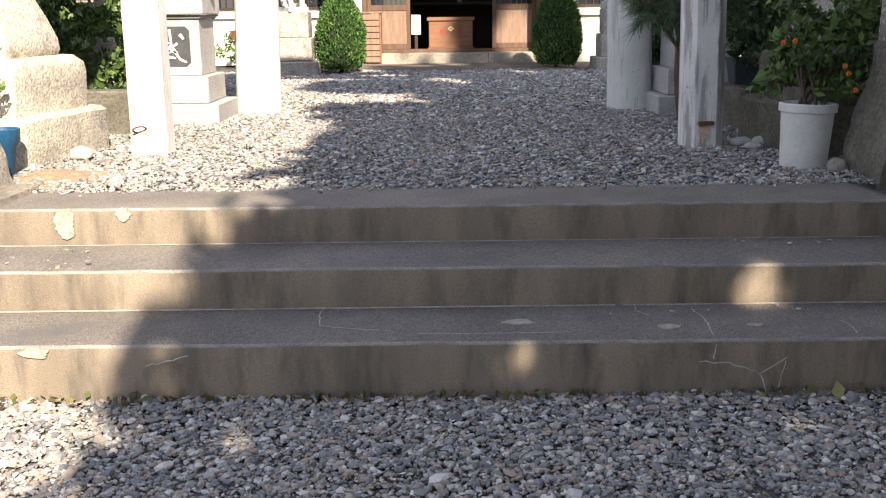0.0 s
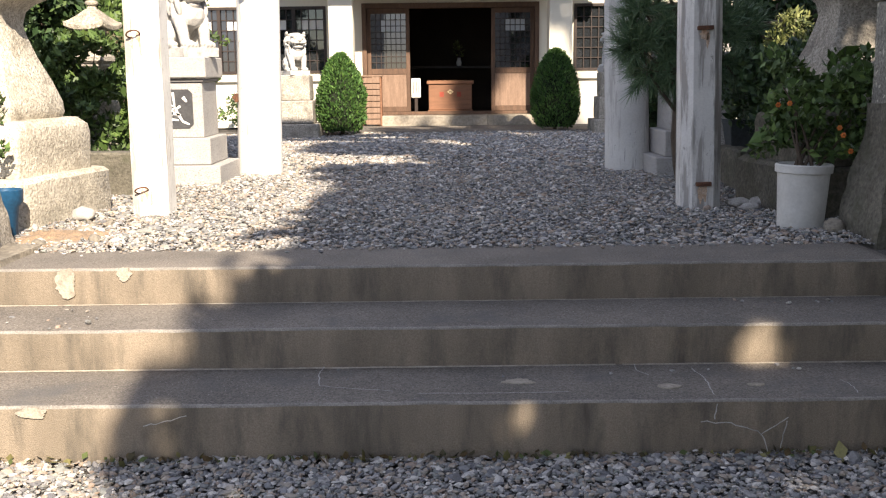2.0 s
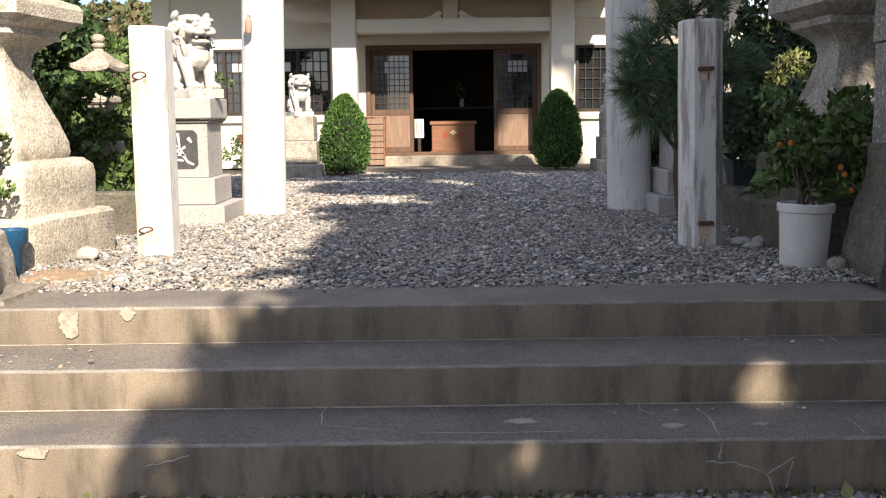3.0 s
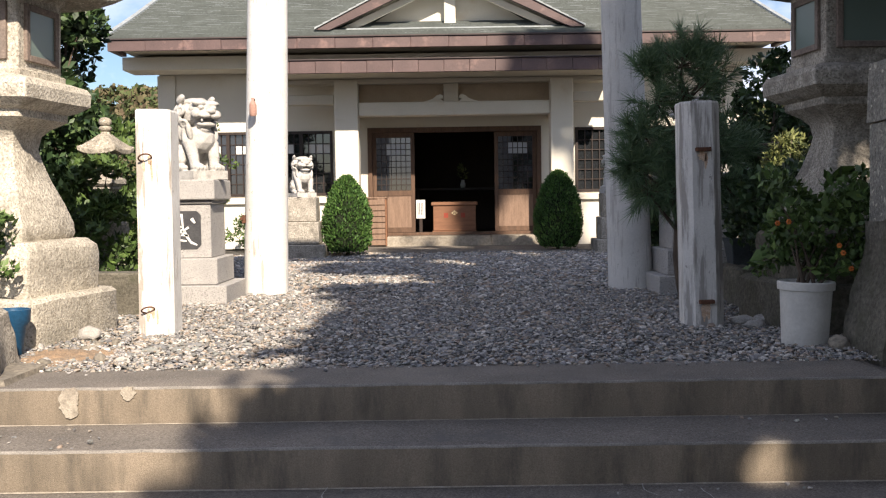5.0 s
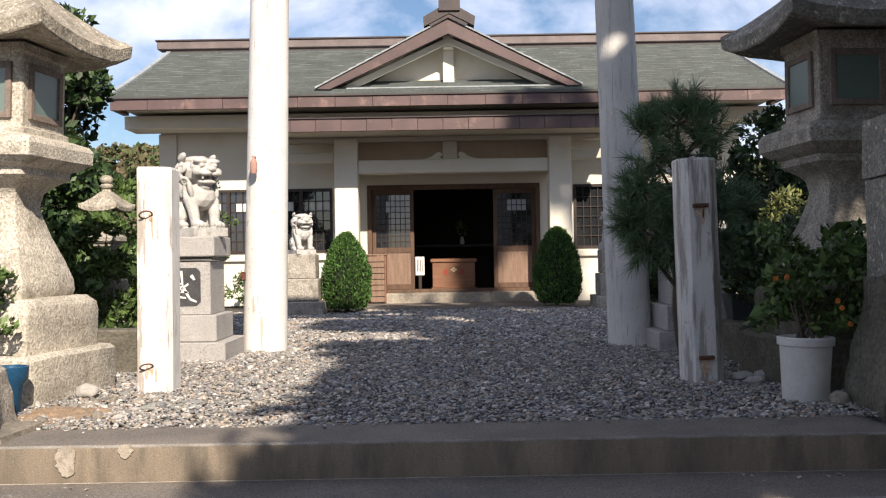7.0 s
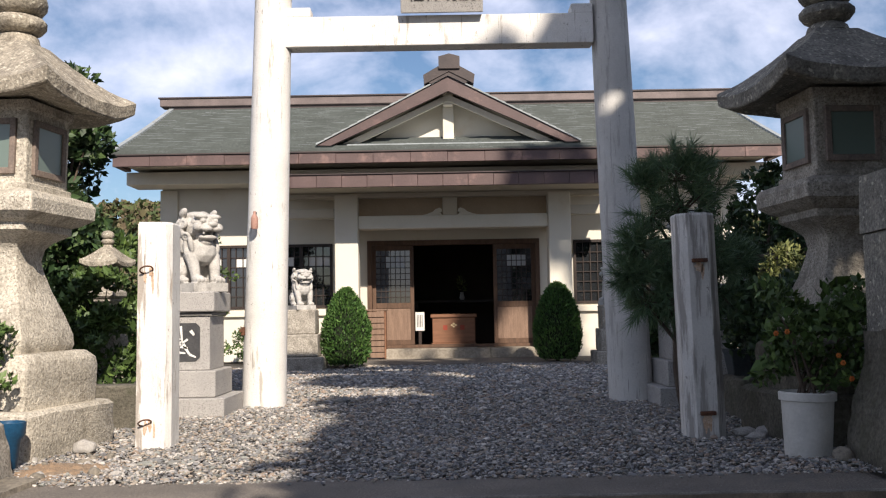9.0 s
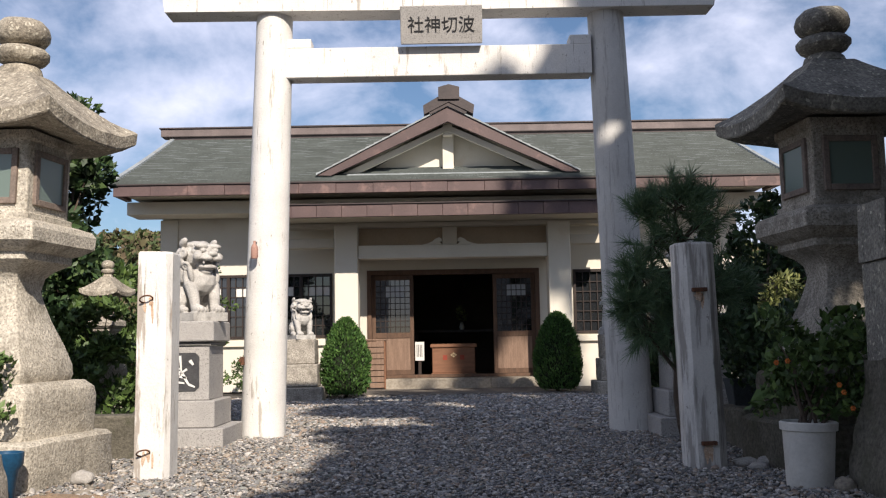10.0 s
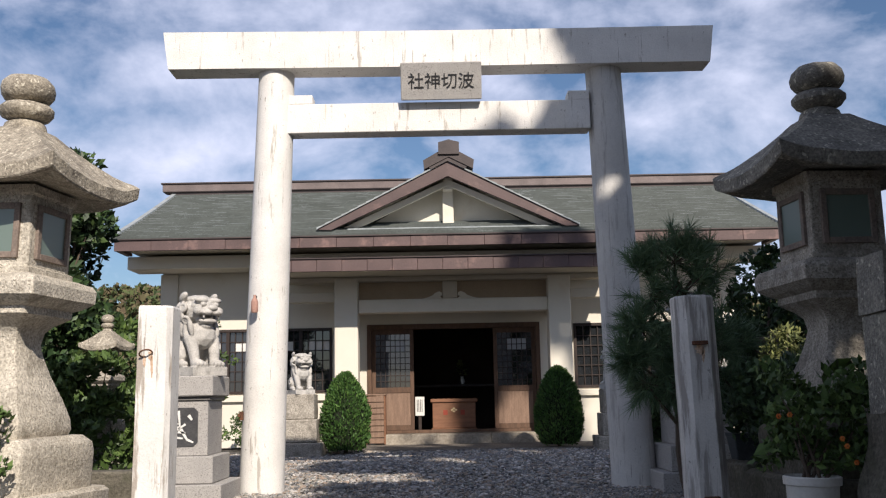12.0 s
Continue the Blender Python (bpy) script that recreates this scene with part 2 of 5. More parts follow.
def add_box(bm, x0, x1, y0, y1, z0, z1, bevel=0.0, segments=1):
    r = bmesh.ops.create_cube(bm, size=1.0)
    vs = r["verts"]
    bmesh.ops.scale(bm, vec=(x1 - x0, y1 - y0, z1 - z0), verts=vs)
    bmesh.ops.translate(bm, vec=((x0 + x1) / 2, (y0 + y1) / 2, (z0 + z1) / 2), verts=vs)
    if bevel:
        es = list({e for v in vs for e in v.link_edges})
        bmesh.ops.bevel(bm, geom=es, offset=bevel, segments=segments, affect="EDGES", profile=0.5)
    return bm


def box(x0, x1, y0, y1, z0, z1, bevel=0.0, segments=1):
    return add_box(bmesh.new(), x0, x1, y0, y1, z0, z1, bevel, segments)


def lathe(profile, sides=32, square=False):
    """A ring stack from (radius, z) rows; square: four-sided, radius is half the side."""
    bm = bmesh.new()
    rings = []
    for r, z in profile:
        if square:
            pts = [(r, -r), (r, r), (-r, r), (-r, -r)]
        else:
            pts = [(r * math.cos(2 * math.pi * i / sides), r * math.sin(2 * math.pi * i / sides)) for i in range(sides)]
        rings.append([bm.verts.new((x, y, z)) for x, y in pts])
    for a, b in zip(rings, rings[1:]):
        k = len(a)
        for i in range(k):
            bm.faces.new((a[i], a[(i + 1) % k], b[(i + 1) % k], b[i]))
    bm.faces.new(list(reversed(rings[0])))
    bm.faces.new(rings[-1])
    return bm


def prism(points, y0, y1):
    """A solid from a polygon in x and z, between two depths."""
    bm = bmesh.new()
    a = [bm.verts.new((x, y0, z)) for x, z in points]
    b = [bm.verts.new((x, y1, z)) for x, z in points]
    bm.faces.new(a)
    bm.faces.new(list(reversed(b)))
    for i in range(len(a)):
        j = (i + 1) % len(a)
        bm.faces.new((a[j], a[i], b[i], b[j]))
    bmesh.ops.recalc_face_normals(bm, faces=bm.faces[:])
    return bm


def roughen(bm, amount, scale, cuts=0, seed=0.0, sub=True):
    """Worn stone: cut finer and pushed in and out by noise."""
    if cuts:
        bmesh.ops.subdivide_edges(bm, edges=bm.edges[:], cuts=cuts, use_grid_fill=True)
    off = Vector((seed, seed * 1.7, -seed))
    for v in bm.verts:
        n = noise.noise_vector(v.co * scale + off) * amount + noise.noise_vector(v.co * scale * 3.1 + off) * (amount * 0.4)
        v.co += n
    return bm


def text_mesh(word, size, depth):
    """Letters in Blender's own font, as a mesh round the origin, facing -y."""
    cu = bpy.data.curves.new("letters", "FONT")
    cu.body, cu.size, cu.extrude = word, size, depth
    cu.align_x, cu.align_y = "CENTER", "CENTER"
    tmp = new("letters_tmp", cu)
    bpy.context.view_layer.update()
    me = bpy.data.meshes.new_from_object(tmp.evaluated_get(bpy.context.evaluated_depsgraph_get()))
    bpy.data.objects.remove(tmp)
    bpy.data.curves.remove(cu)
    bm = bmesh.new()
    bm.from_mesh(me)
    bpy.data.meshes.remove(me)
    bmesh.ops.rotate(bm, cent=(0, 0, 0), matrix=Matrix.Rotation(radians(90), 3, "X"), verts=bm.verts[:])
    return bm


rng = np.random.default_rng(7)

# ---- ground ----
def ground_sheet():
    """One sheet: low in front of the steps, high behind them, out to the horizon."""
    bm = bmesh.new()
    xs = [-600, -60, -12, -6, -3.2, -1, 1, 2.9, 6, 12, 60, 600]
    rows = [(-600, -0.62), (-40, -0.62), (-5, -0.60), (3.0, -0.60), (3.8, -0.61), (4.3, -0.55), (4.75, -0.03), (6, -0.03), (17.4, -0.03), (40, -0.03), (90, 0.0), (600, 0.0)]
    grid = [[bm.verts.new((x, y, z)) for x in xs] for y, z in rows]
    for a, b in zip(grid, grid[1:]):
        for i in range(len(xs) - 1):
            bm.faces.new((a[i], a[i + 1], b[i + 1], b[i]))
    return tagged(link_mesh("ground", bm, DIRT), "dark earth under grey gravel", "ground", kind="structure")


ground_sheet()


def scatter_stones(name, label, n, spots, size, material, flat=0.5):
    """Many small angular stones in one mesh."""
    phi = (1 + 5 ** 0.5) / 2
    ico = np.array([(-1, phi, 0), (1, phi, 0), (-1, -phi, 0), (1, -phi, 0), (0, -1, phi), (0, 1, phi), (0, -1, -phi), (0, 1, -phi), (phi, 0, -1), (phi, 0, 1), (-phi, 0, -1), (-phi, 0, 1)]) / 1.9
    tri = np.array([(0, 11, 5), (0, 5, 1), (0, 1, 7), (0, 7, 10), (0, 10, 11), (1, 5, 9), (5, 11, 4), (11, 10, 2), (10, 7, 6), (7, 1, 8), (3, 9, 4), (3, 4, 2), (3, 2, 6), (3, 6, 8), (3, 8, 9), (4, 9, 5), (2, 4, 11), (6, 2, 10), (8, 6, 7), (9, 8, 1)])
    s = size * np.exp(rng.normal(0, 0.40, n))[:, None, None]
    shape = np.stack([rng.uniform(0.8, 1.4, n), rng.uniform(0.65, 1.05, n), rng.uniform(flat * 0.75, flat * 1.3, n)], 1)[:, None, :]
    v = ico[None] * shape * s / 2 * (1 + rng.normal(0, 0.2, (n, 12, 1)))
    a, b = rng.uniform(0, 2 * np.pi, n), rng.normal(0, 0.35, n)
    ca, sa, cb, sb = (f[:, None] for f in (np.cos(a), np.sin(a), np.cos(b), np.sin(b)))
    x, y, z = v[..., 0], v[..., 1] * cb - v[..., 2] * sb, v[..., 1] * sb + v[..., 2] * cb
    v = np.stack([x * ca - y * sa, x * sa + y * ca, z], 2) + spots[:, None, :]
    f = tri[None] + 12 * np.arange(n)[:, None, None]
    me = bpy.data.meshes.new(name)
    me.from_pydata(v.reshape(-1, 3), [], f.reshape(-1, 3).tolist())
    me.materials.append(material)
    me.shade_flat()
    return tagged(new(name, me), label, "gravel", kind="stuff")


def spread(n, x0, x1, y0, y1, z, wave=0.008):
    p = np.stack([rng.uniform(x0, x1, n), rng.uniform(y0, y1, n), np.full(n, z)], 1)
    p[:, 2] += wave * np.sin(p[:, 0] * 3.1 + 1) * np.cos(p[:, 1] * 2.3) + rng.normal(0, 0.005, n)
    return p


lower = spread(31000, -2.2, 2.2, 2.42, 3.65, -0.588)
scatter_stones("gravel", "loose grey and tan gravel before the steps", len(lower), lower, 0.0185, GRAVEL)
near_up = spread(53000, -2.6, 2.6, 5.0, 9.0, 0.0)
scatter_stones("gravel", "loose grey gravel behind the steps", len(near_up), near_up, 0.0178, GRAVEL)
far_up = spread(36000, -3.4, 3.4, 9.0, 15.8, 0.0)
scatter_stones("gravel", "loose grey gravel on the forecourt", len(far_up), far_up, 0.0295, GRAVEL)

# ---- steps ----
def one_step(x0, x1, y0, y1, z0, z1, ragged=0.0):
    """A cast slab: rounded worn nose, uneven top, a ragged foot."""
    prof = [(y0 + 0.004, z0), (y0, (z0 + z1) / 2), (y0 + 0.001, z1 - 0.013), (y0 + 0.003, z1 - 0.005), (y0 + 0.009, z1 - 0.001), (y0 + 0.018, z1), (y0 + 0.17, z1 + 0.002), (y1 - 0.02, z1 + 0.001), (y1 + 0.03, z1)]
    n = 90
    bm = bmesh.new()
    grid = []
    for i in range(n + 1):
        x = x0 + (x1 - x0) * i / n
        row = []
        for k, (y, z) in enumerate(prof):
            p = Vector((x, y, z))
            w = noise.noise(Vector((x * 1.1, y * 2, z * 3))) * 0.005 + noise.noise(Vector((x * 9, y * 9, z * 9))) * (0.0035 if 1 < k < 6 else 0.001)
            p.y += w
            p.z += w * 0.8
            if k == 0 and ragged:
                p.z += ragged * (0.5 + noise.noise(Vector((x * 2.7, 3, 1))) + 0.6 * noise.noise(Vector((x * 11, 3, 1))))
            row.append(bm.verts.new(p))
        grid.append(row)
    for a, b in zip(grid, grid[1:]):
        for k in range(len(prof) - 1):
            f = bm.faces.new((a[k], b[k], b[k + 1], a[k + 1]))
            f.material_index = 1 if k < 2 else (2 if k < 4 else 0)
            f.smooth = True
    for i, row in ((0, grid[0]), (1, grid[-1])):
        low = [bm.verts.new((row[0].co.x, y1 + 0.03, z0))]
        f = bm.faces.new(row + low if i else list(reversed(row + low)))
        f.material_index = 1
    bmesh.ops.recalc_face_normals(bm, faces=bm.faces[:])
    return bm


steps = thing("stone_steps", "three worn grey concrete steps with cracks and pale patches", "steps", kind="structure")
part("step", one_step(-3.1, 3.0, 3.63, 4.10, -0.61, -0.36, 0.026), [TREAD, RISER, EDGE], steps)
part("step", one_step(-3.0, 2.9, 4.09, 4.58, -0.37, -0.18), [TREAD, RISER, EDGE], steps)
part("step", one_step(-2.75, 2.16, 4.57, 5.03, -0.19, 0.0), [TREAD, RISER, EDGE], steps)

# ---- torii ----
torii = thing("torii", "white painted concrete shrine gate with a granite name plaque", "torii")


def column(x0, x1, y):
    rows = [(0.21 - 0.035 * k / 16 + (0.004 if k == 0 else 0), -0.06 + 4.14 * k / 16) for k in range(17)]
    bm = lathe(rows, 40)
    for v in bm.verts:
        f = (v.co.z + 0.06) / 4.14
        v.co.x += x0 + (x1 - x0) * f
        v.co.y += y
    return bm


col_l = part("column", column(-1.705, -1.587, 9.25), WHITE, torii, "tall round white column with flaking paint", True)
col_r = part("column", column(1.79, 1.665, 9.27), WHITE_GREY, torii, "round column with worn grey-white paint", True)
part("lintel", roughen(prism([(-2.613, 4.055), (0.07, 4.038), (2.678, 4.042), (2.728, 4.408), (0.07, 4.402), (-2.668, 4.431)], 9.03, 9.33), 0.004, 3, 2), WHITE, torii, "heavy white top beam with slanting ends")
part("tie_beam", box(-1.50, 1.50, 9.14, 9.36, 3.42, 3.712, 0.006), WHITE, torii)
part("wedge", box(-1.46, -1.22, 9.145, 9.355, 3.714, 3.806, 0.006), WHITE, torii)
part("wedge", box(1.292, 1.50, 9.145, 9.355, 3.714, 3.806, 0.006), WHITE, torii)
plaque = part("plaque", roughen(box(-0.392, 0.392, -0.05, 0.05, 0.0, 0.362, 0.008), 0.002, 20), GRANITE, torii, "granite plaque with four carved characters")
plaque.matrix_basis = pose(0.046, 9.09, 3.716, 17)
words = part("carved_lettering", text_mesh("社神切波", 0.162, 0.004), INK, plaque)
words.matrix_basis = pose(0.0, -0.053, 0.172)

# ---- posts by the steps ----
def sign_post(at, lean, octagon, material, label):
    ob = thing("post", label, "post", pose(*at, 0, lean, 0), group="posts by the steps")
    if octagon:
        c, h = 0.062, 0.132
        pts = [(-h, -h + c), (-h + c, -h), (h - c, -h), (h, -h + c), (h, h - c), (h - c, h), (-h + c, h), (-h, h - c)]
    else:
        c, h = 0.018, 0.112
        pts = [(-h, -h), (h - c * 1.6, -h), (h, -h + c * 2.2), (h, h), (-h, h)]
    bm = bmesh.new()
    levels = [(-0.05, 1.0), (0.3, 0.998), (0.8, 0.994), (1.2, 0.99), (1.475, 0.985), (1.49, 0.93)]
    rings = [[bm.verts.new((x * s, y * s, z)) for x, y in pts] for z, s in levels]
    for a, b in zip(rings, rings[1:]):
        for i in range(len(pts)):
            j = (i + 1) % len(pts)
            bm.faces.new((a[i], a[j], b[j], b[i]))
    bm.faces.new(rings[-1])
    roughen(bm, 0.003, 6, 2)
    part("shaft", bm, material, ob)
    return ob


post_l = sign_post((-1.919, 6.535, 0), 0.5, False, POST_WHITE, "square white post with flaking paint and rusty rings")
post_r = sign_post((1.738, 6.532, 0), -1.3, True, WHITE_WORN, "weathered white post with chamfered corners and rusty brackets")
for z in (1.17, 0.165):
    bm = bmesh.new()
    seg = [(0.042 * math.cos(a), 0.042 * math.sin(a)) for a in [2 * math.pi * i / 18 for i in range(18)]]
    rings = [[bm.verts.new((x * (1 + 0.13 * math.cos(b)), 0.0055 * math.sin(b), y * (1 + 0.13 * math.cos(b)))) for b in [2 * math.pi * k / 6 for k in range(6)]] for x, y in seg]
    for i in range(18):
        for k in range(6):
            bm.faces.new((rings[i][k], rings[(i + 1) % 18][k], rings[(i + 1) % 18][(k + 1) % 6], rings[i][(k + 1) % 6]))
    bmesh.ops.rotate(bm, cent=(0, 0, 0), matrix=Matrix.Rotation(radians(62), 3, "X") @ Matrix.Rotation(radians(0), 3, "Y"), verts=bm.verts[:])
    bmesh.ops.rotate(bm, cent=(0, 0, 0), matrix=Matrix.Rotation(radians(-18), 3, "Y"), verts=bm.verts[:])
    bmesh.ops.translate(bm, vec=(-0.045, -0.138, z), verts=bm.verts[:])
    bmesh.ops.recalc_face_normals(bm, faces=bm.faces[:])
    part("ring", bm, RUST, post_l, "rusty iron ring", True)
    part("bracket", box(-0.05, 0.05, -0.165, -0.12, z - 0.012, z + 0.014, 0.004), RUST, post_r, "rusty iron bracket")

# ---- stone lanterns ----
def roof_bm(half, z_eave, z_top, top_half, lift):
    """A square stone roof, hollowed slopes, corners turned up."""
    bm = bmesh.new()
    n = 12

    def ring(h, z, up):
        vs = []
        for side in range(4):
            for i in range(n):
                u = -1 + 2 * i / n
                x, y = [(u, -1), (1, u), (-u, 1), (-1, -u)][side]
                vs.append(bm.verts.new((x * h, y * h, z + up * abs(u) ** 2.6)))
        return vs

    rows = [(half * 0.50, z_eave + 0.05, 0.0), (half * 0.86, z_eave, lift * 0.6), (half * 0.985, z_eave - 0.008, lift), (half, z_eave + 0.004, lift), (half * 1.012, z_eave + 0.085, lift), (half * 0.985, z_eave + 0.098, lift * 0.97)]
    for k in range(1, 8):
        f = k / 7
        rows.append((half * 0.985 + (top_half - half * 0.985) * f, z_eave + 0.098 + (z_top - z_eave - 0.098) * (f ** 1.1), lift * 0.97 * (1 - f) ** 2.0))
    rings = [ring(*r) for r in rows]
    k = 4 * n
    for a, b in zip(rings, rings[1:]):
        for i in range(k):
            bm.faces.new((a[i], a[(i + 1) % k], b[(i + 1) % k], b[i]))
    bm.faces.new(list(reversed(rings[0])))
    bm.faces.new(rings[-1])
    return bm


def soft_square(profile, cuts=2, rough=0.008, seed=0.0, bevel=0.02):
    bm = lathe(profile, square=True)
    up = [e for e in bm.edges if abs(e.verts[0].co.z - e.verts[1].co.z) > 0.01]
    bmesh.ops.bevel(bm, geom=up, offset=bevel, segments=2, affect="EDGES", profile=0.5)
    return roughen(bm, rough, 4, cuts, seed)


def stone_lantern(place, label, seed, foot_stone, stone, top_stone):
    ob = thing("stone_lantern", label, "stone lantern", place, group="lanterns flanking the path")
    part("base", soft_square([(0.515, -0.05), (0.53, 0.10), (0.525, 0.29), (0.50, 0.312)], 3, 0.012, seed, 0.03), foot_stone, ob, "rough-hewn base slab", True)
    part("base", soft_square([(0.43, 0.308), (0.437, 0.55), (0.425, 0.61), (0.385, 0.652)], 3, 0.010, seed + 3, 0.03), foot_stone, ob, "", True)
    rows = [(0.305, 0.645), (0.318, 0.69), (0.312, 0.76), (0.265, 0.89), (0.205, 1.05), (0.165, 1.18), (0.15, 1.25), (0.165, 1.33), (0.205, 1.375), (0.27, 1.42), (0.285, 1.432), (0.285, 1.48)]
    part("shaft", soft_square(rows, 1, 0.004, seed + 5, 0.015), stone, ob, "four-sided flaring stone shaft", True)
    part("platform", soft_square([(0.28, 1.478), (0.33, 1.50), (0.39, 1.545), (0.395, 1.63), (0.375, 1.665), (0.30, 1.69)], 1, 0.004, seed + 7, 0.012), stone, ob)
    chamber = part("fire_box", soft_square([(0.275, 1.68), (0.275, 1.73), (0.252, 1.74), (0.252, 2.20), (0.27, 2.215), (0.27, 2.27)], 1, 0.003, seed + 9, 0.012), stone, ob, "stone fire box with framed glass windows")
    for k in range(4):
        turn = Matrix.Rotation(radians(90 * k), 4, "Z")
        pane = part("pane", box(-0.145, 0.145, -0.262, -0.250, 1.83, 2.11), PANE_MILK, chamber, "frosted greenish glass with wire mesh")
        pane.matrix_basis = turn
        bm = bmesh.new()
        for x0, x1, z0, z1 in ((-0.185, -0.145, 1.79, 2.15), (0.145, 0.185, 1.79, 2.15), (-0.145, 0.145, 1.79, 1.83), (-0.145, 0.145, 2.11, 2.15)):
            add_box(bm, x0, x1, -0.275, -0.250, z0, z1, 0.003)
        fr = part("window_frame", bm, FRAME_GREY, chamber)
        fr.matrix_basis = turn
    bm = roof_bm(0.565, 2.24, 2.70, 0.14, 0.085)
    roughen(bm, 0.008, 5, 1, seed + 11)
    part("roof", bm, top_stone, ob, "lichened stone roof with upturned corners")
    fin = lathe([(0.10, 2.68), (0.145, 2.70), (0.13, 2.745), (0.10, 2.765), (0.15, 2.785), (0.178, 2.82), (0.178, 2.85), (0.15, 2.88), (0.10, 2.895), (0.15, 2.915), (0.175, 2.95), (0.182, 2.99), (0.17, 3.03), (0.13, 3.07), (0.06, 3.092), (0.01, 3.10)], 28)
    roughen(fin, 0.006, 9, 0, seed)
    part("finial", fin, top_stone, ob, "rounded stone jewel finial", True)
    return ob


FRAME_GREY = surf("weathered_frame", (0.24, 0.19, 0.16), (0.17, 0.14, 0.12), 8, 0.8, 60, 0.3, detail=0.3)
# sunlight is in the left lantern's paler stones, shade in the right one's
stone_lantern(pose(-2.91, 6.40, 0, 0, 1.9, 0) @ pose(0, 0, 0, 0, 0, -9), "tall sunlit square stone lantern on two base slabs", 1.0, LANTERN_SUNLIT, LANTERN_SUNLIT, LANTERN_ROOF_SUNLIT)
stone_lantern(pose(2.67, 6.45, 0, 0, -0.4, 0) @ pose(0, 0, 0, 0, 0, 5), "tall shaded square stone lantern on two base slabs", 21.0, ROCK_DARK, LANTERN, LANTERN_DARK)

# ---- shrine hall ----
hall = thing("shrine_hall", "single-storey cream plastered shrine hall with a green copper roof", "shrine hall")
WALL_Y, PIL_Y, EAVE_Y, LOW_Y, CX = 18.0, 17.0, 16.5, 15.85, 0.17
WX0, WX1 = -5.19, 5.52


def wall_with_openings(x0, x1, z0, z1, y0, y1, holes):
    """A thick wall, cut into blocks round its openings."""
    bm = bmesh.new()
    xs = sorted({x0, x1, *[h[0] for h in holes], *[h[1] for h in holes]})
    zs = sorted({z0, z1, *[h[2] for h in holes], *[h[3] for h in holes]})
    solid = {}
    for i in range(len(xs) - 1):
        for k in range(len(zs) - 1):
            mx, mz = (xs[i] + xs[i + 1]) / 2, (zs[k] + zs[k + 1]) / 2
            solid[i, k] = not any(h[0] < mx < h[1] and h[2] < mz < h[3] for h in holes)
    verts = {}

    def v(x, y, z):
        return verts.setdefault((x, y, z), bm.verts.new((x, y, z))) if (x, y, z) not in verts else verts[x, y, z]

    for (i, k), on in solid.items():
        if not on:
            continue
        a, b, c, d = xs[i], xs[i + 1], zs[k], zs[k + 1]
        bm.faces.new((v(a, y0, c), v(b, y0, c), v(b, y0, d), v(a, y0, d)))
        bm.faces.new((v(a, y1, d), v(b, y1, d), v(b, y1, c), v(a, y1, c)))
        for di, dk, quad in ((-1, 0, ((a, c), (a, d))), (1, 0, ((b, d), (b, c))), (0, -1, ((b, c), (a, c))), (0, 1, ((a, d), (b, d)))):
            if not solid.get((i + di, k + dk), False):
                (xa, za), (xb, zb) = quad
                bm.faces.new((v(xa, y0, za), v(xa, y1, za), v(xb, y1, zb), v(xb, y0, zb)))
    bmesh.ops.recalc_face_normals(bm, faces=bm.faces[:])
    return bm


DOOR = (-1.375, 1.83, 0.20, 2.20)
WINS = [(-4.53, -3.38, 0.97, 2.16), (-3.19, -2.02, 0.97, 2.16), (2.46, 3.63, 0.97, 2.16), (3.81, 4.96, 0.97, 2.16)]
part("wall", wall_with_openings(WX0, WX1, 0.0, 3.45, WALL_Y, WALL_Y + 0.18, [DOOR, *WINS]), PLASTER, hall, "cream plaster front wall")
part("wall", box(WX0, WX0 + 0.18, WALL_Y + 0.185, 23.0, 0, 3.45), PLASTER, hall)
part("wall", box(WX1 - 0.18, WX1, WALL_Y + 0.185, 23.0, 0, 3.45), PLASTER, hall)
part("wall", box(WX0, WX1, 23.005, 23.18, 0, 3.45), PLASTER, hall)
# inner surfaces are coloured near black, painting the room's lack of light
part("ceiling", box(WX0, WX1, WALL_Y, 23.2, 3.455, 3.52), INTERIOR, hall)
part("floor", box(WX0 + 0.2, WX1 - 0.2, WALL_Y + 0.19, 23.0, 0.0, 0.20), INTERIOR, hall, "boarded floor, darkened for the unlit room")
part("partition", box(-2.0, 2.4, 21.0, 21.06, 0.205, 3.45), INTERIOR, hall, "inner wall, darkened for the unlit room")
part("corner_pilaster", box(WX0 - 0.02, WX0 + 0.30, WALL_Y - 0.06, WALL_Y - 0.002, 0.0, 3.2, 0.004), PLASTER, hall)
part("corner_pilaster", box(WX1 - 0.30, WX1 + 0.02, WALL_Y - 0.06, WALL_Y - 0.002, 0.0, 3.2, 0.004), PLASTER, hall)
part("eave_beam", box(-5.62, 6.0, 17.25, WALL_Y - 0.065, 3.22, 3.45, 0.008), PLASTER, hall, "deep cream plastered beam under the eave")
part("window_ledge", box(-4.9, -1.95, WALL_Y - 0.07, WALL_Y - 0.002, 0.83, 0.94, 0.004), PLASTER, hall)
part("window_ledge", box(2.3, 5.2, WALL_Y - 0.07, WALL_Y - 0.002, 0.83, 0.94, 0.004), PLASTER, hall)


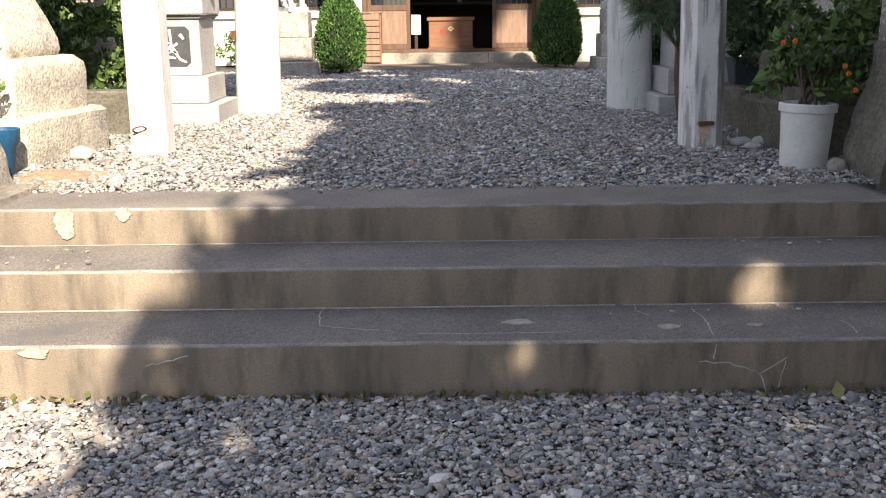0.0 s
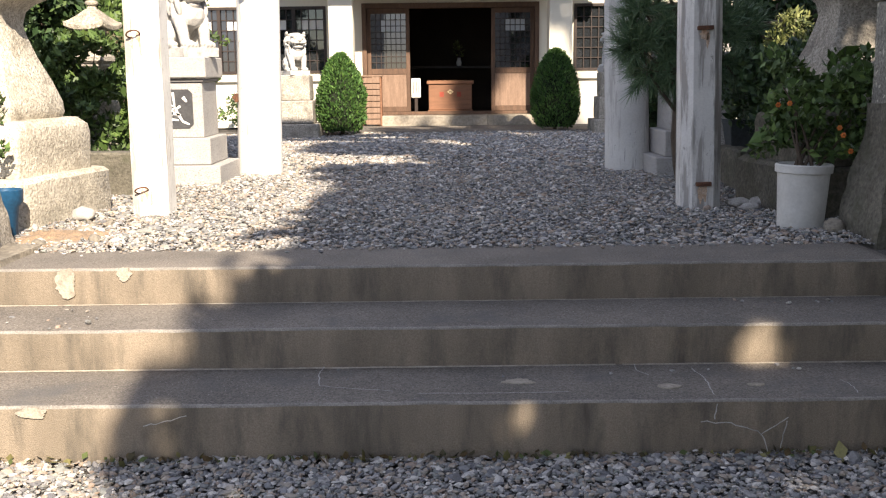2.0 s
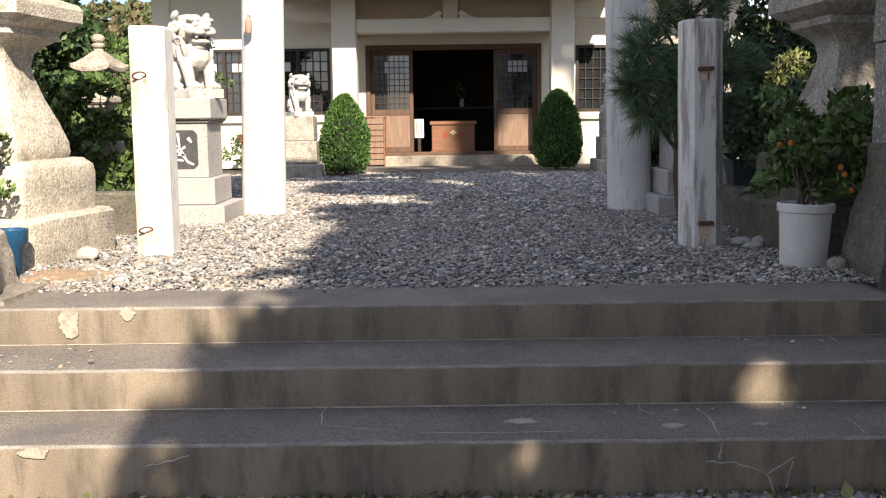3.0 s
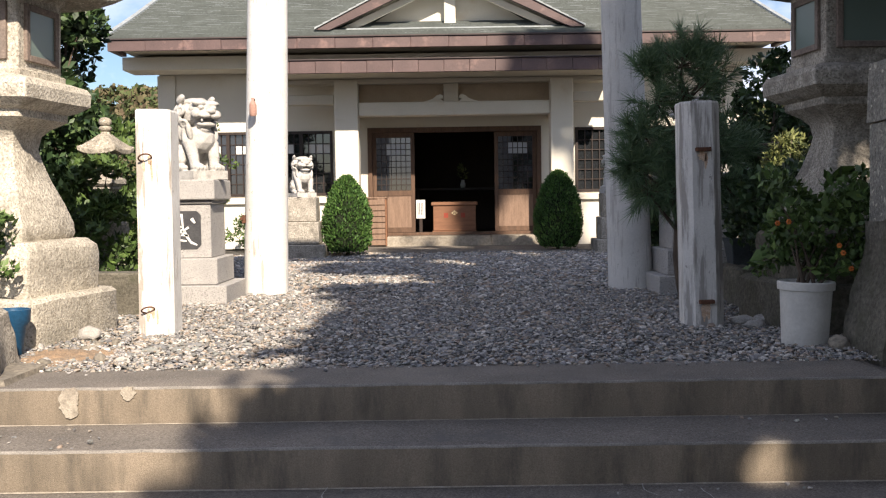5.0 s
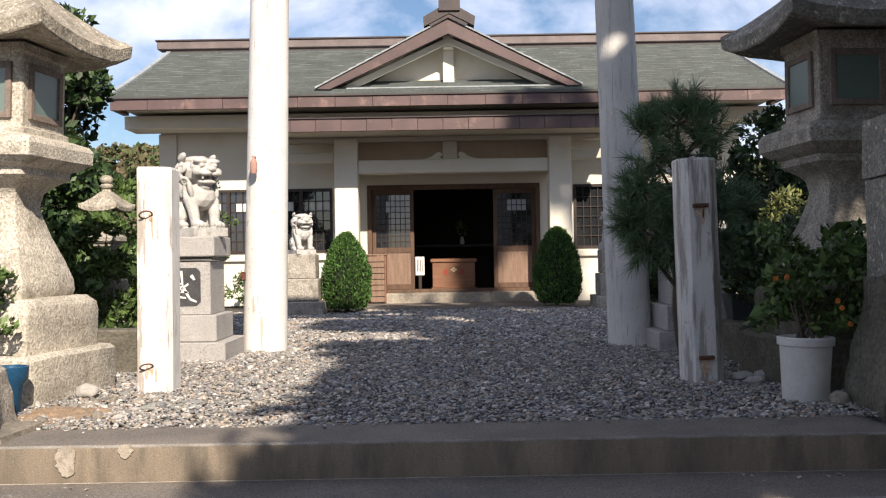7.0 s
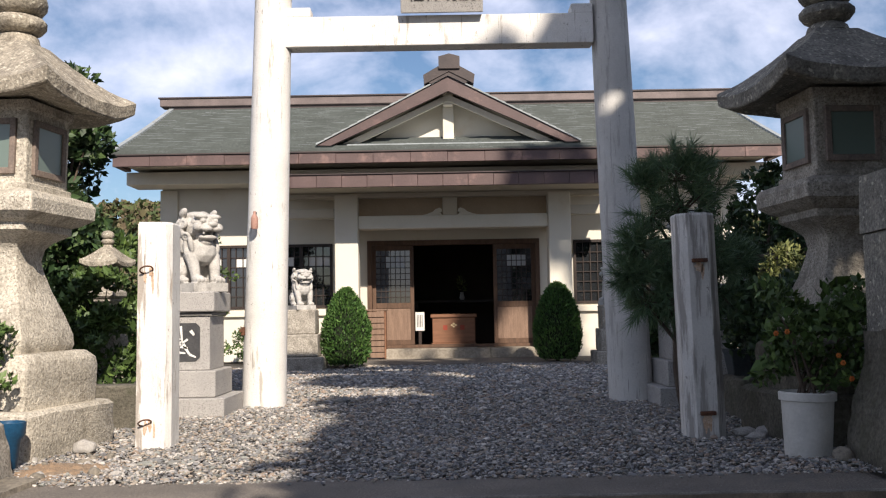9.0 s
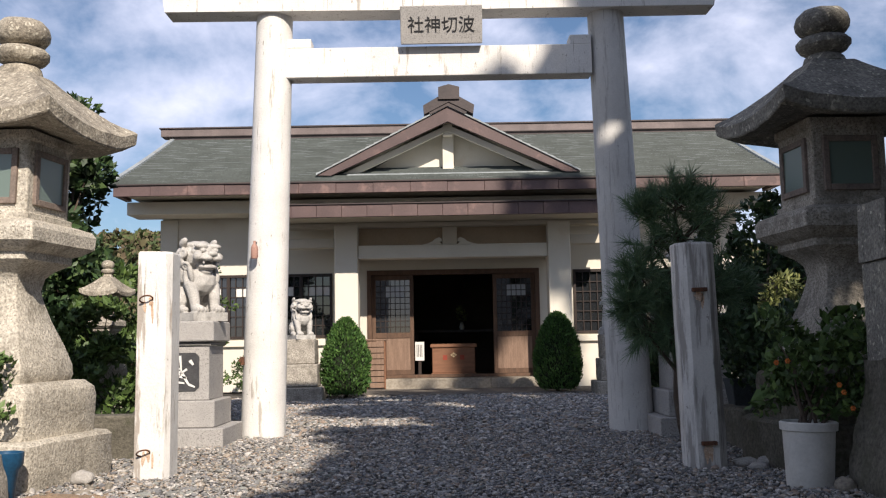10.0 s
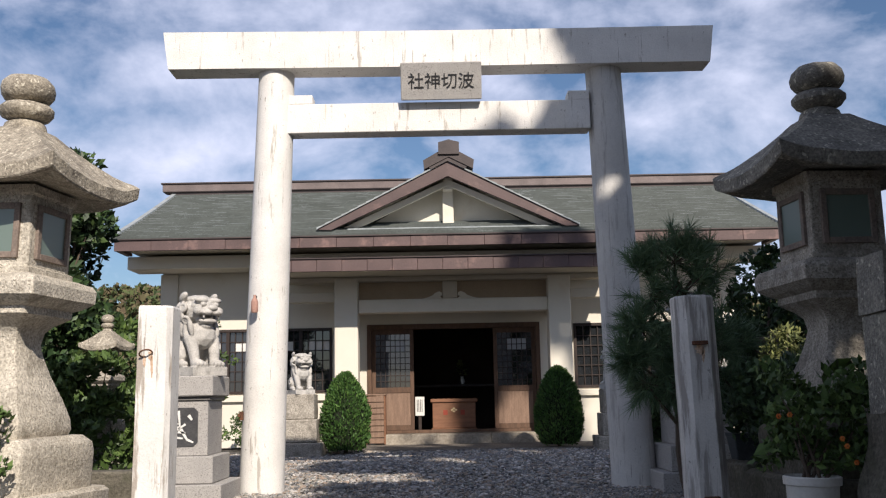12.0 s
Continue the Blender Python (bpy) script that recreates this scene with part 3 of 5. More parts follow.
def lattice_window(x0, x1, z0, z1, nx, nz):
    win = thing("window", "dark framed lattice window", "", None)
    win.parent = hall
    bm = bmesh.new()
    fw = 0.05
    y0, y1 = WALL_Y - 0.025, WALL_Y + 0.09
    for a, b, c, d in ((x0, x0 + fw, z0, z1), (x1 - fw, x1, z0, z1), (x0 + fw, x1 - fw, z0, z0 + fw), (x0 + fw, x1 - fw, z1 - fw, z1)):
        add_box(bm, a, b, y0, y1, c, d)
    mid = (x0 + x1) / 2
    add_box(bm, mid - 0.03, mid + 0.03, y0 + 0.01, y1 - 0.005, z0 + fw, z1 - fw)
    part("window_frame", bm, WOOD_DARK, win)
    bm = bmesh.new()
    for i in range(1, nx):
        x = x0 + fw + (x1 - x0 - 2 * fw) * i / nx
        add_box(bm, x - 0.008, x + 0.008, WALL_Y + 0.01, WALL_Y + 0.034, z0 + fw, z1 - fw)
    for i in range(1, nz):
        z = z0 + fw + (z1 - z0 - 2 * fw) * i / nz
        add_box(bm, x0 + fw, x1 - fw, WALL_Y + 0.012, WALL_Y + 0.032, z - 0.008, z + 0.008)
    part("lattice", bm, WOOD_DARK, win)
    for i in range(8):
        a = x0 + fw + (x1 - x0 - 2 * fw) * i / 8
        b = x0 + fw + (x1 - x0 - 2 * fw) * (i + 1) / 8
        if i not in (3, 4) and x0 < 0:
            part("paper_pane", box(a + 0.009, b - 0.009, WALL_Y + 0.0355, WALL_Y + 0.039, z1 - fw - 0.37, z1 - fw - 0.19), PAPER, win)
    part("pane", box(x0 + fw, x1 - fw, WALL_Y + 0.04, WALL_Y + 0.046, z0 + fw, z1 - fw), PANE, win)


for w in WINS:
    lattice_window(*w, 8, 6)

# porch
for x0, x1 in ((-1.872, -1.457), (1.90, 2.30)):
    part("porch_pillar", box(x0, x1, PIL_Y, PIL_Y + 0.38, 0.0, 2.95, 0.02, 2), PLASTER, hall)
part("porch_beam", box(-1.455, 1.898, PIL_Y + 0.04, PIL_Y + 0.34, 2.34, 2.575, 0.012), PLASTER, hall)
part("porch_frieze", box(-1.455, 1.898, PIL_Y + 0.24, PIL_Y + 0.30, 2.578, 2.95), TAN, hall)
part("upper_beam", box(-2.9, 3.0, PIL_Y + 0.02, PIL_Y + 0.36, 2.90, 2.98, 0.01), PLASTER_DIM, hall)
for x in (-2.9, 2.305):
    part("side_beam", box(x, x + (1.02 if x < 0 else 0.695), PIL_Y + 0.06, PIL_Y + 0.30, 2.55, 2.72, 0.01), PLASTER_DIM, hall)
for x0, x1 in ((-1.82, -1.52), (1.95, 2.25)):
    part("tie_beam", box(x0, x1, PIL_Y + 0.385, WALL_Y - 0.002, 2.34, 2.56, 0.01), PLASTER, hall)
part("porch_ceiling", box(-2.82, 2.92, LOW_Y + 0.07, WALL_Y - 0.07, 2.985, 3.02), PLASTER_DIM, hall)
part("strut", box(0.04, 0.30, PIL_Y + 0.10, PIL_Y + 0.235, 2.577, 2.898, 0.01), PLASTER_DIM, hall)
for s in (-1, 1):
    bm = prism([(0.0, 2.578), (s * 0.36, 2.578), (s * 0.26, 2.603), (s * 0.17, 2.638), (s * 0.12, 2.683), (s * 0.05, 2.708), (s * 0.01, 2.683), (s * 0.0, 2.638), (s * 0.045, 2.628)], PIL_Y + 0.10, PIL_Y + 0.20)
    ob = part("carved_bracket", bm, PLASTER, hall, "cream carved frog-leg bracket")
    ob.location.x = CX + s * 0.135

# fascias
def fascia(x0, x1, y, z0, z1, count):
    """Folded copper sheets side by side, each a hair uneven."""
    for i in range(count):
        a, b = x0 + (x1 - x0) * i / count, x0 + (x1 - x0) * (i + 1) / count
        j = 0.003 * (i % 3)
        part("fascia_sheet", box(a + 0.002, b - 0.002, y - j, y + 0.06, z0, z1, 0.004), COPPER, hall)


fascia(-5.62, 5.90, EAVE_Y, 3.442, 3.622, 18)
fascia(-2.87, 2.97, LOW_Y, 2.937, 3.14, 14)
part("eave_drip", box(-5.64, 5.92, EAVE_Y - 0.03, EAVE_Y + 0.05, 3.625, 3.65, 0.003), COPPER_DARK, hall)
part("eave_drip", box(-2.89, 2.99, LOW_Y - 0.03, LOW_Y + 0.05, 3.143, 3.162, 0.003), COPPER_DARK, hall)
bm = prism([(-2.87, 3.07), (2.97, 3.07), (2.97, 3.125), (-2.87, 3.125)], LOW_Y + 0.065, 17.3)
for v in bm.verts:
    v.co.z += 0.13 * (v.co.y - LOW_Y)
part("porch_roof", bm, COPPER_DARK, hall)
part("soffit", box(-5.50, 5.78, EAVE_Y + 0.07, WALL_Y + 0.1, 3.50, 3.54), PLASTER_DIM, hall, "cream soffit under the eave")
for x in (-5.62, 5.80):
    part("verge_board", prism([(x, 3.45), (x + 0.1, 3.45), (x + 0.1, 3.63), (x, 3.63)], EAVE_Y + 0.065, 17.2), COPPER, hall)

# roof: courses of copper shingles, a little hollow
RIDGE_Y, RIDGE_Z = 20.5, 5.27


def roof_z(y):
    f = (y - EAVE_Y) / (RIDGE_Y - EAVE_Y)
    return 3.65 + (RIDGE_Z - 3.65) * (0.93 * f + 0.07 * f * f)


def roof_courses(x0, x1, count, back=False):
    bm = bmesh.new()
    cols = 46
    for i in range(count):
        ya, yb = EAVE_Y + (RIDGE_Y - EAVE_Y) * i / count, EAVE_Y + (RIDGE_Y - EAVE_Y) * (i + 1) / count
        za, zb = roof_z(ya), roof_z(yb)
        if back:
            ya, yb = 2 * RIDGE_Y - ya, 2 * RIDGE_Y - yb
        for c in range(-(i % 2), cols):
            xa, xb = x0 + (x1 - x0) * (c + 0.5 * (i % 2)) / cols, x0 + (x1 - x0) * (c + 1 + 0.5 * (i % 2)) / cols
            xa, xb = max(x0, min(xa, x1 - 0.01)), min(xb, x1)
            j = random.uniform(0, 0.006)
            p = [(xa, ya, za + 0.032 + j), (xb, ya, za + 0.032 + j), (xb, yb, zb + 0.004), (xa, yb, zb + 0.004), (xa, ya, za - 0.01), (xb, ya, za - 0.01)]
            vs = [bm.verts.new(q) for q in p]
            bm.faces.new(vs[:4])
            # lips take a darker tone that paints a shadow line along each course
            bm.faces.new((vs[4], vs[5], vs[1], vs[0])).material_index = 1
    return bm


tagged(part("roof", roof_courses(-5.68, 6.02, 27), [VERDIGRIS, VERDIGRIS_LIP_SHADE], hall), "green weathered copper shingle roof", kind="stuff")
tagged(part("roof", roof_courses(-5.66, 6.02, 12, True), [VERDIGRIS, VERDIGRIS_LIP_SHADE], hall), kind="stuff")
for xa, xb in ((-5.73, -5.64), (5.98, 6.06)):
    bm = bmesh.new()
    rows = []
    for k in range(13):
        y = EAVE_Y + (RIDGE_Y - EAVE_Y) * k / 12
        z = roof_z(y)
        rows.append([bm.verts.new(q) for q in ((xa, y, z - 0.06), (xa, y, z + 0.055), (xb, y, z + 0.055), (xb, y, z - 0.06))])
    for a, b in zip(rows, rows[1:]):
        for k in range(4):
            bm.faces.new((a[k], b[k], b[(k + 1) % 4], a[(k + 1) % 4]))
    bm.faces.new(rows[0])
    bm.faces.new(rows[-1])
    bmesh.ops.recalc_face_normals(bm, faces=bm.faces[:])
    part("verge_capping", bm, VERDIGRIS, hall)
part("ridge", box(-5.92, 6.31, RIDGE_Y - 0.17, RIDGE_Y + 0.17, 5.31, 5.47, 0.01), COPPER_GREY, hall, "weathered grey-brown copper ridge box")
part("ridge_foot", box(-5.75, 6.15, RIDGE_Y - 0.11, RIDGE_Y + 0.11, 5.17, 5.308), COPPER_DARK, hall)
part("ridge_cap", box(-5.95, 6.34, RIDGE_Y - 0.20, RIDGE_Y + 0.20, 5.473, 5.505, 0.006), COPPER_DARK, hall)
for x in (WX0, WX1 - 0.18):
    bm = prism([(17.2, 3.525), (20.5, 5.1), (23.2, 3.9), (23.2, 3.525)], x, x + 0.18)
    for v in bm.verts:
        v.co.x, v.co.y = v.co.y, v.co.x
    bmesh.ops.recalc_face_normals(bm, faces=bm.faces[:])
    part("gable_wall", bm, PLASTER, hall)

# front gable
GY = 16.75
apex, foot_z = 4.985, 3.80
GXL, GXR = -2.15, 2.48
for s, gx in ((-1, GXL), (1, GXR)):
    run = abs(gx - CX)
    sl = (apex - foot_z) / run
    part("bargeboard", prism([(CX, apex), (CX, apex - 0.26), (gx - s * 0.25, foot_z - 0.01), (gx, foot_z)], GY, GY + 0.09), COPPER, hall, "sloping brown copper bargeboard")
    part("inner_bargeboard", prism([(CX, apex - 0.262), (CX, apex - 0.37), (gx - s * 0.52, foot_z - 0.02), (gx - s * 0.26, foot_z - 0.012)], GY + 0.28, GY + 0.35), PLASTER, hall)
    # small roof behind the bargeboard, running back into the main roof
    bm = bmesh.new()
    n = 16
    for i in range(n):
        fa, fb = i / n, (i + 1) / n
        xa, xb = gx + (CX - gx) * fa, gx + (CX - gx) * fb
        za, zb = foot_z + (apex - foot_z) * fa, foot_z + (apex - foot_z) * fb
        back_y = lambda z: EAVE_Y + (RIDGE_Y - EAVE_Y) * min(1.0, max(0.0, (z - 3.60) / (RIDGE_Z - 3.60))) + 0.5
        vs = [bm.verts.new(q) for q in ((xa, GY - 0.03, za + 0.035), (xb, GY - 0.03, zb + 0.02), (xb, back_y(zb), zb + 0.02), (xa, back_y(za), za + 0.035), (xa, GY - 0.03, za - 0.0), (xb, GY - 0.03, zb - 0.0))]
        bm.faces.new(vs[:4])
        bm.faces.new((vs[0], vs[1], vs[5], vs[4]))
        if i:
            bm.faces.new((last[1], last[2], vs[3], vs[0]))
        last = vs
    bmesh.ops.recalc_face_normals(bm, faces=bm.faces[:])
    part("gable_roof", bm, VERDIGRIS, hall)
for s, gx in ((-1, GXL), (1, GXR)):
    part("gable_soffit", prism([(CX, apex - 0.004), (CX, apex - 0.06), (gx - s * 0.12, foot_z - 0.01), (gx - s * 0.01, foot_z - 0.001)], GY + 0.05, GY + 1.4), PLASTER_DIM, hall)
part("gable_panel", prism([(-1.75, 3.70), (2.09, 3.70), (CX, 4.81)], GY + 0.72, GY + 0.80), PLASTER, hall, "cream gable panel")
part("king_post", box(CX - 0.10, CX + 0.10, GY + 0.50, GY + 0.715, 3.70, 4.66, 0.01), PLASTER, hall)
part("king_post_cap", box(CX - 0.085, CX + 0.085, GY + 0.30, GY + 0.495, 4.54, 4.76, 0.01), PLASTER, hall)
part("gable_apron", prism([(-1.72, 3.74), (2.06, 3.74), (1.95, 3.83), (-1.61, 3.83)], GY + 0.12, GY + 0.715), VERDIGRIS, hall)
# the darker copper paints the shade on the block's front face
part("finial_block", prism([(CX - 0.16, 5.10), (CX + 0.21, 5.10), (CX + 0.21, 5.315), (CX + 0.025, 5.365), (CX - 0.16, 5.315)], GY - 0.10, GY + 0.9), COPPER_DARK, hall, "copper ridge-end block, darkened for its shaded front")
for s in (-1, 1):
    part("finial_wing", prism([(CX + 0.02, 5.06), (CX + 0.02 + s * 0.43, 4.84), (CX + 0.02 + s * 0.45, 5.0), (CX + 0.02 + s * 0.19, 5.15), (CX + 0.02, 5.15)], GY - 0.06, GY + 0.8), COPPER_DARK, hall)
part("finial_base", prism([(CX - 0.30, 4.84), (CX, 4.99), (CX + 0.30, 4.84), (CX + 0.36, 4.90), (CX, 5.09), (CX - 0.36, 4.90)], GY - 0.04, GY + 0.5), COPPER_DARK, hall)

# doors and threshold
part("door_frame", wall_with_openings(-1.375, 1.83, 0.205, 2.20, WALL_Y - 0.03, WALL_Y + 0.15, [(-1.295, 1.75, 0.26, 2.11)]), WOOD, hall, "brown wooden door frame")


def sliding_door(x0, x1, y):
    d = thing("door", "brown wooden sliding door with a glazed lattice above a panel", "")
    d.parent = hall
    z0, z1, zm = 0.262, 2.108, 0.99
    bm = bmesh.new()
    for a, b, c, e in ((x0, x0 + 0.07, z0, z1), (x1 - 0.07, x1, z0, z1), (x0 + 0.07, x1 - 0.07, z0, z0 + 0.09), (x0 + 0.07, x1 - 0.07, z1 - 0.09, z1), (x0 + 0.07, x1 - 0.07, zm - 0.05, zm + 0.05)):
        add_box(bm, a, b, y, y + 0.045, c, e, 0.003)
    part("door_frame", bm, WOOD, d)
    part("door_panel", box(x0 + 0.072, x1 - 0.072, y + 0.012, y + 0.03, z0 + 0.092, zm - 0.052), WOOD_PALE, d, "faded lower wooden panel")
    part("pane", box(x0 + 0.072, x1 - 0.072, y + 0.028, y + 0.034, zm + 0.052, z1 - 0.092), PANE, d)
    bm = bmesh.new()
    for i in range(1, 7):
        x = x0 + 0.07 + (x1 - x0 - 0.14) * i / 7
        add_box(bm, x - 0.006, x + 0.006, y + 0.006, y + 0.026, zm + 0.05, z1 - 0.09)
    for i in range(1, 9):
        z = zm + 0.05 + (z1 - zm - 0.14) * i / 9
        add_box(bm, x0 + 0.07, x1 - 0.07, y + 0.008, y + 0.024, z - 0.006, z + 0.006)
    part("lattice", bm, WOOD_DARK, d)
    # pale upper panes paint the sky's reflection into the glass colour
    for i in range(2, 6):
        for k in (6, 7):
            xa, xb = (x0 + 0.07 + (x1 - x0 - 0.14) * (i + e) / 7 for e in (0, 1))
            za, zb = (zm + 0.05 + (z1 - zm - 0.14) * (k + e) / 9 for e in (0, 1))
            part("pane", box(xa + 0.008, xb - 0.008, y + 0.0262, y + 0.0278, za + 0.008, zb - 0.008), PANE_SKY, d, "pane coloured pale for a reflection of the sky")


sliding_door(-1.29, -0.515, WALL_Y + 0.03)
sliding_door(0.965, 1.745, WALL_Y + 0.03)
for x0, x1, m in ((-1.03, 0.87, 1), (0.875, 1.78, 2)):
    part("door_step", roughen(box(x0, x1, 17.58, 17.965, -0.02, 0.20, 0.012), 0.006, 5, 2, m), MORTAR, hall, "weathered pale plastered door step")
apron = tagged(link_mesh("pavement", box(-2.9, 3.1, 15.75, 17.575, -0.04, 0.024, 0.008), TREAD), "grey concrete apron before the hall door", "pavement", kind="structure")

# ---- foliage helpers ----
LEAF_DARK = palette("dark_evergreen_leaves", [(0.028, 0.055, 0.021), (0.048, 0.086, 0.029), (0.036, 0.066, 0.026), (0.070, 0.110, 0.036), (0.031, 0.050, 0.023)], 0.45, bump=0)
LEAF_BUSH = palette("clipped_conifer_leaves", [(0.042, 0.095, 0.022), (0.062, 0.135, 0.029), (0.050, 0.110, 0.025), (0.092, 0.170, 0.038), (0.036, 0.075, 0.018)], 0.6, bump=0)
LEAF_BROAD = palette("shrub_leaves", [(0.052, 0.090, 0.025), (0.078, 0.132, 0.034), (0.111, 0.168, 0.045), (0.065, 0.102, 0.030), (0.042, 0.070, 0.022)], 0.5, bump=0)
LEAF_YELLOW = palette("yellow_green_leaves", [(0.13, 0.15, 0.045), (0.17, 0.19, 0.06), (0.10, 0.12, 0.04), (0.21, 0.22, 0.08)], 0.6, bump=0)
LEAF_HILL = palette("mixed_hillside_leaves", [(0.075, 0.095, 0.035), (0.115, 0.10, 0.05), (0.055, 0.08, 0.03), (0.14, 0.115, 0.065), (0.09, 0.11, 0.04), (0.10, 0.075, 0.045)], 0.8, bump=0)
NEEDLE = palette("pine_needles", [(0.081, 0.137, 0.075), (0.115, 0.182, 0.094), (0.149, 0.215, 0.106), (0.088, 0.137, 0.073)], 0.5, bump=0)
BARK = surf("bark", (0.13, 0.10, 0.075), (0.08, 0.06, 0.047), 8, 0.95, 60, 0.9, stretch=(3, 3, 0.6), detail=0.4)
CORE = surf("bush_core_shade", (0.018, 0.024, 0.012), (0.012, 0.016, 0.009), 8, 0.95, 60, 0.5)
ORANGE = surf("orange_petals", (0.62, 0.19, 0.04), (0.5, 0.13, 0.03), 20, 0.6, 80, 0.1)
LITTER = palette("fallen_leaves", [(0.13, 0.12, 0.045), (0.07, 0.09, 0.03), (0.11, 0.075, 0.035), (0.20, 0.18, 0.075), (0.06, 0.05, 0.025)], 0.8, bump=0)


def leaf_object(name, spots, size, material, parent=None, label="", up=0.3, aspect=0.5, outward=None, kind=""):
    """Many small folded leaves in one mesh, at the given places."""
    n = len(spots)
    d = rng.normal(0, 1, (n, 3))
    if outward is not None:
        d = d * 0.55 + outward
    d[:, 2] += up
    d /= np.linalg.norm(d, axis=1)[:, None]
    side = np.cross(d, rng.normal(0, 1, (n, 3)))
    side /= np.linalg.norm(side, axis=1)[:, None]
    nor = np.cross(side, d)
    s = (size * np.exp(rng.normal(0, 0.28, n)))[:, None]
    base, tip = spots - d * s * 0.5, spots + d * s * 0.5
    mid = spots - nor * s * 0.10
    v = np.stack([base, mid + side * s * aspect * 0.5 + nor * s * 0.12, tip, mid - side * s * aspect * 0.5 + nor * s * 0.12], 1).reshape(-1, 3)
    k = 4 * np.arange(n)[:, None]
    f = np.concatenate([k + np.array([[0, 1, 2]]), k + np.array([[0, 2, 3]])], 1).reshape(-1, 3)
    me = bpy.data.meshes.new(name)
    me.from_pydata(v, [], f.tolist())
    me.materials.append(material)
    ob = new(name, me)
    ob.parent = parent
    return tagged(ob, label, kind=kind)


def clump_spots(centres, radii, per, hollow=0.55):
    """Places in shells round many centres: clumps with gaps between."""
    out, ways = [], []
    for c, r in zip(centres, radii):
        d = rng.normal(0, 1, (per, 3))
        d /= np.linalg.norm(d, axis=1)[:, None]
        out.append(np.array(c) + d * (np.array(r) * (hollow + (1 - hollow) * rng.uniform(0, 1, per) ** 0.6)[:, None]))
        ways.append(d)
    return np.concatenate(out), np.concatenate(ways)


def limb(bm, a, b, r0, r1, sides=7, bend=0.06):
    """A tapered, slightly bent limb."""
    a, b = Vector(a), Vector(b)
    axis = (b - a).normalized()
    u = axis.orthogonal().normalized()
    w = axis.cross(u)
    rings = []
    off = Vector((random.uniform(-1, 1), random.uniform(-1, 1), random.uniform(-0.3, 0.3))) * (b - a).length * bend
    for k in range(5):
        f = k / 4
        c = a.lerp(b, f) + off * math.sin(math.pi * f)
        r = r0 + (r1 - r0) * f
        rings.append([bm.verts.new(c + (u * math.cos(t) + w * math.sin(t)) * r * (1 + 0.12 * math.sin(3 * t + k))) for t in [2 * math.pi * i / sides for i in range(sides)]])
    for p, q in zip(rings, rings[1:]):
        for i in range(sides):
            f = bm.faces.new((p[i], p[(i + 1) % sides], q[(i + 1) % sides], q[i]))
            f.smooth = True
    bm.faces.new(rings[-1])


def leafy_tree(label, at, height, centres, radii, per, size, material, trunk=0.07, category="tree", aspect=0.5):
    ob = thing("tree", label, category, pose(*at))
    bm = bmesh.new()
    top = Vector((0, 0, height * 0.6))
    limb(bm, (0, 0, -0.05), top, trunk, trunk * 0.5)
    for c in centres[::3]:
        limb(bm, top * random.uniform(0.4, 1.0), c, trunk * 0.4, trunk * 0.1, 5)
    part("trunk", bm, BARK, ob)
    sp, ways = clump_spots(centres, radii, per)
    leaf_object("crown", sp, size, material, ob, aspect=aspect, outward=ways * 0.6)
    return ob


# ---- unseen trees behind the camera, shaped to shade the steps and the court ----
def shade_left(z):
    return float(np.interp(z, [0, 2.0, 3.5, 4.1, 4.5, 4.7, 4.9, 5.2, 6.2, 7.2, 8.0, 8.25, 8.75, 9.2, 10.0, 10.4, 12.0, 13.5], [0.7, 0.75, 0.84, 1.15, 1.27, 1.40, 1.74, 1.84, 2.42, 2.9, 2.85, 3.9, 4.0, 3.1, 3.6, 4.6, 5.0, 6.8]))


def shade_top(x):
    return float(np.interp(x, [2.5, 3.2, 4.2, 6.0, 6.8, 7.3, 8.6, 9.3, 10.5, 12.0], [8.6, 10.0, 12.2, 12.3, 12.6, 14.6, 15.0, 12.6, 11.0, 9.0]))


# holes kept free of leaves so sun patches land on chosen spots
GAPS = ((2.64, 4.02, 0.16), (3.80, 4.46, 0.17), (3.52, 4.47, 0.105), (3.25, 4.44, 0.075), (6.6, 8.1, 0.40), (5.85, 6.72, 0.24), (8.15, 13.05, 0.55), (5.8, 8.42, 0.17))


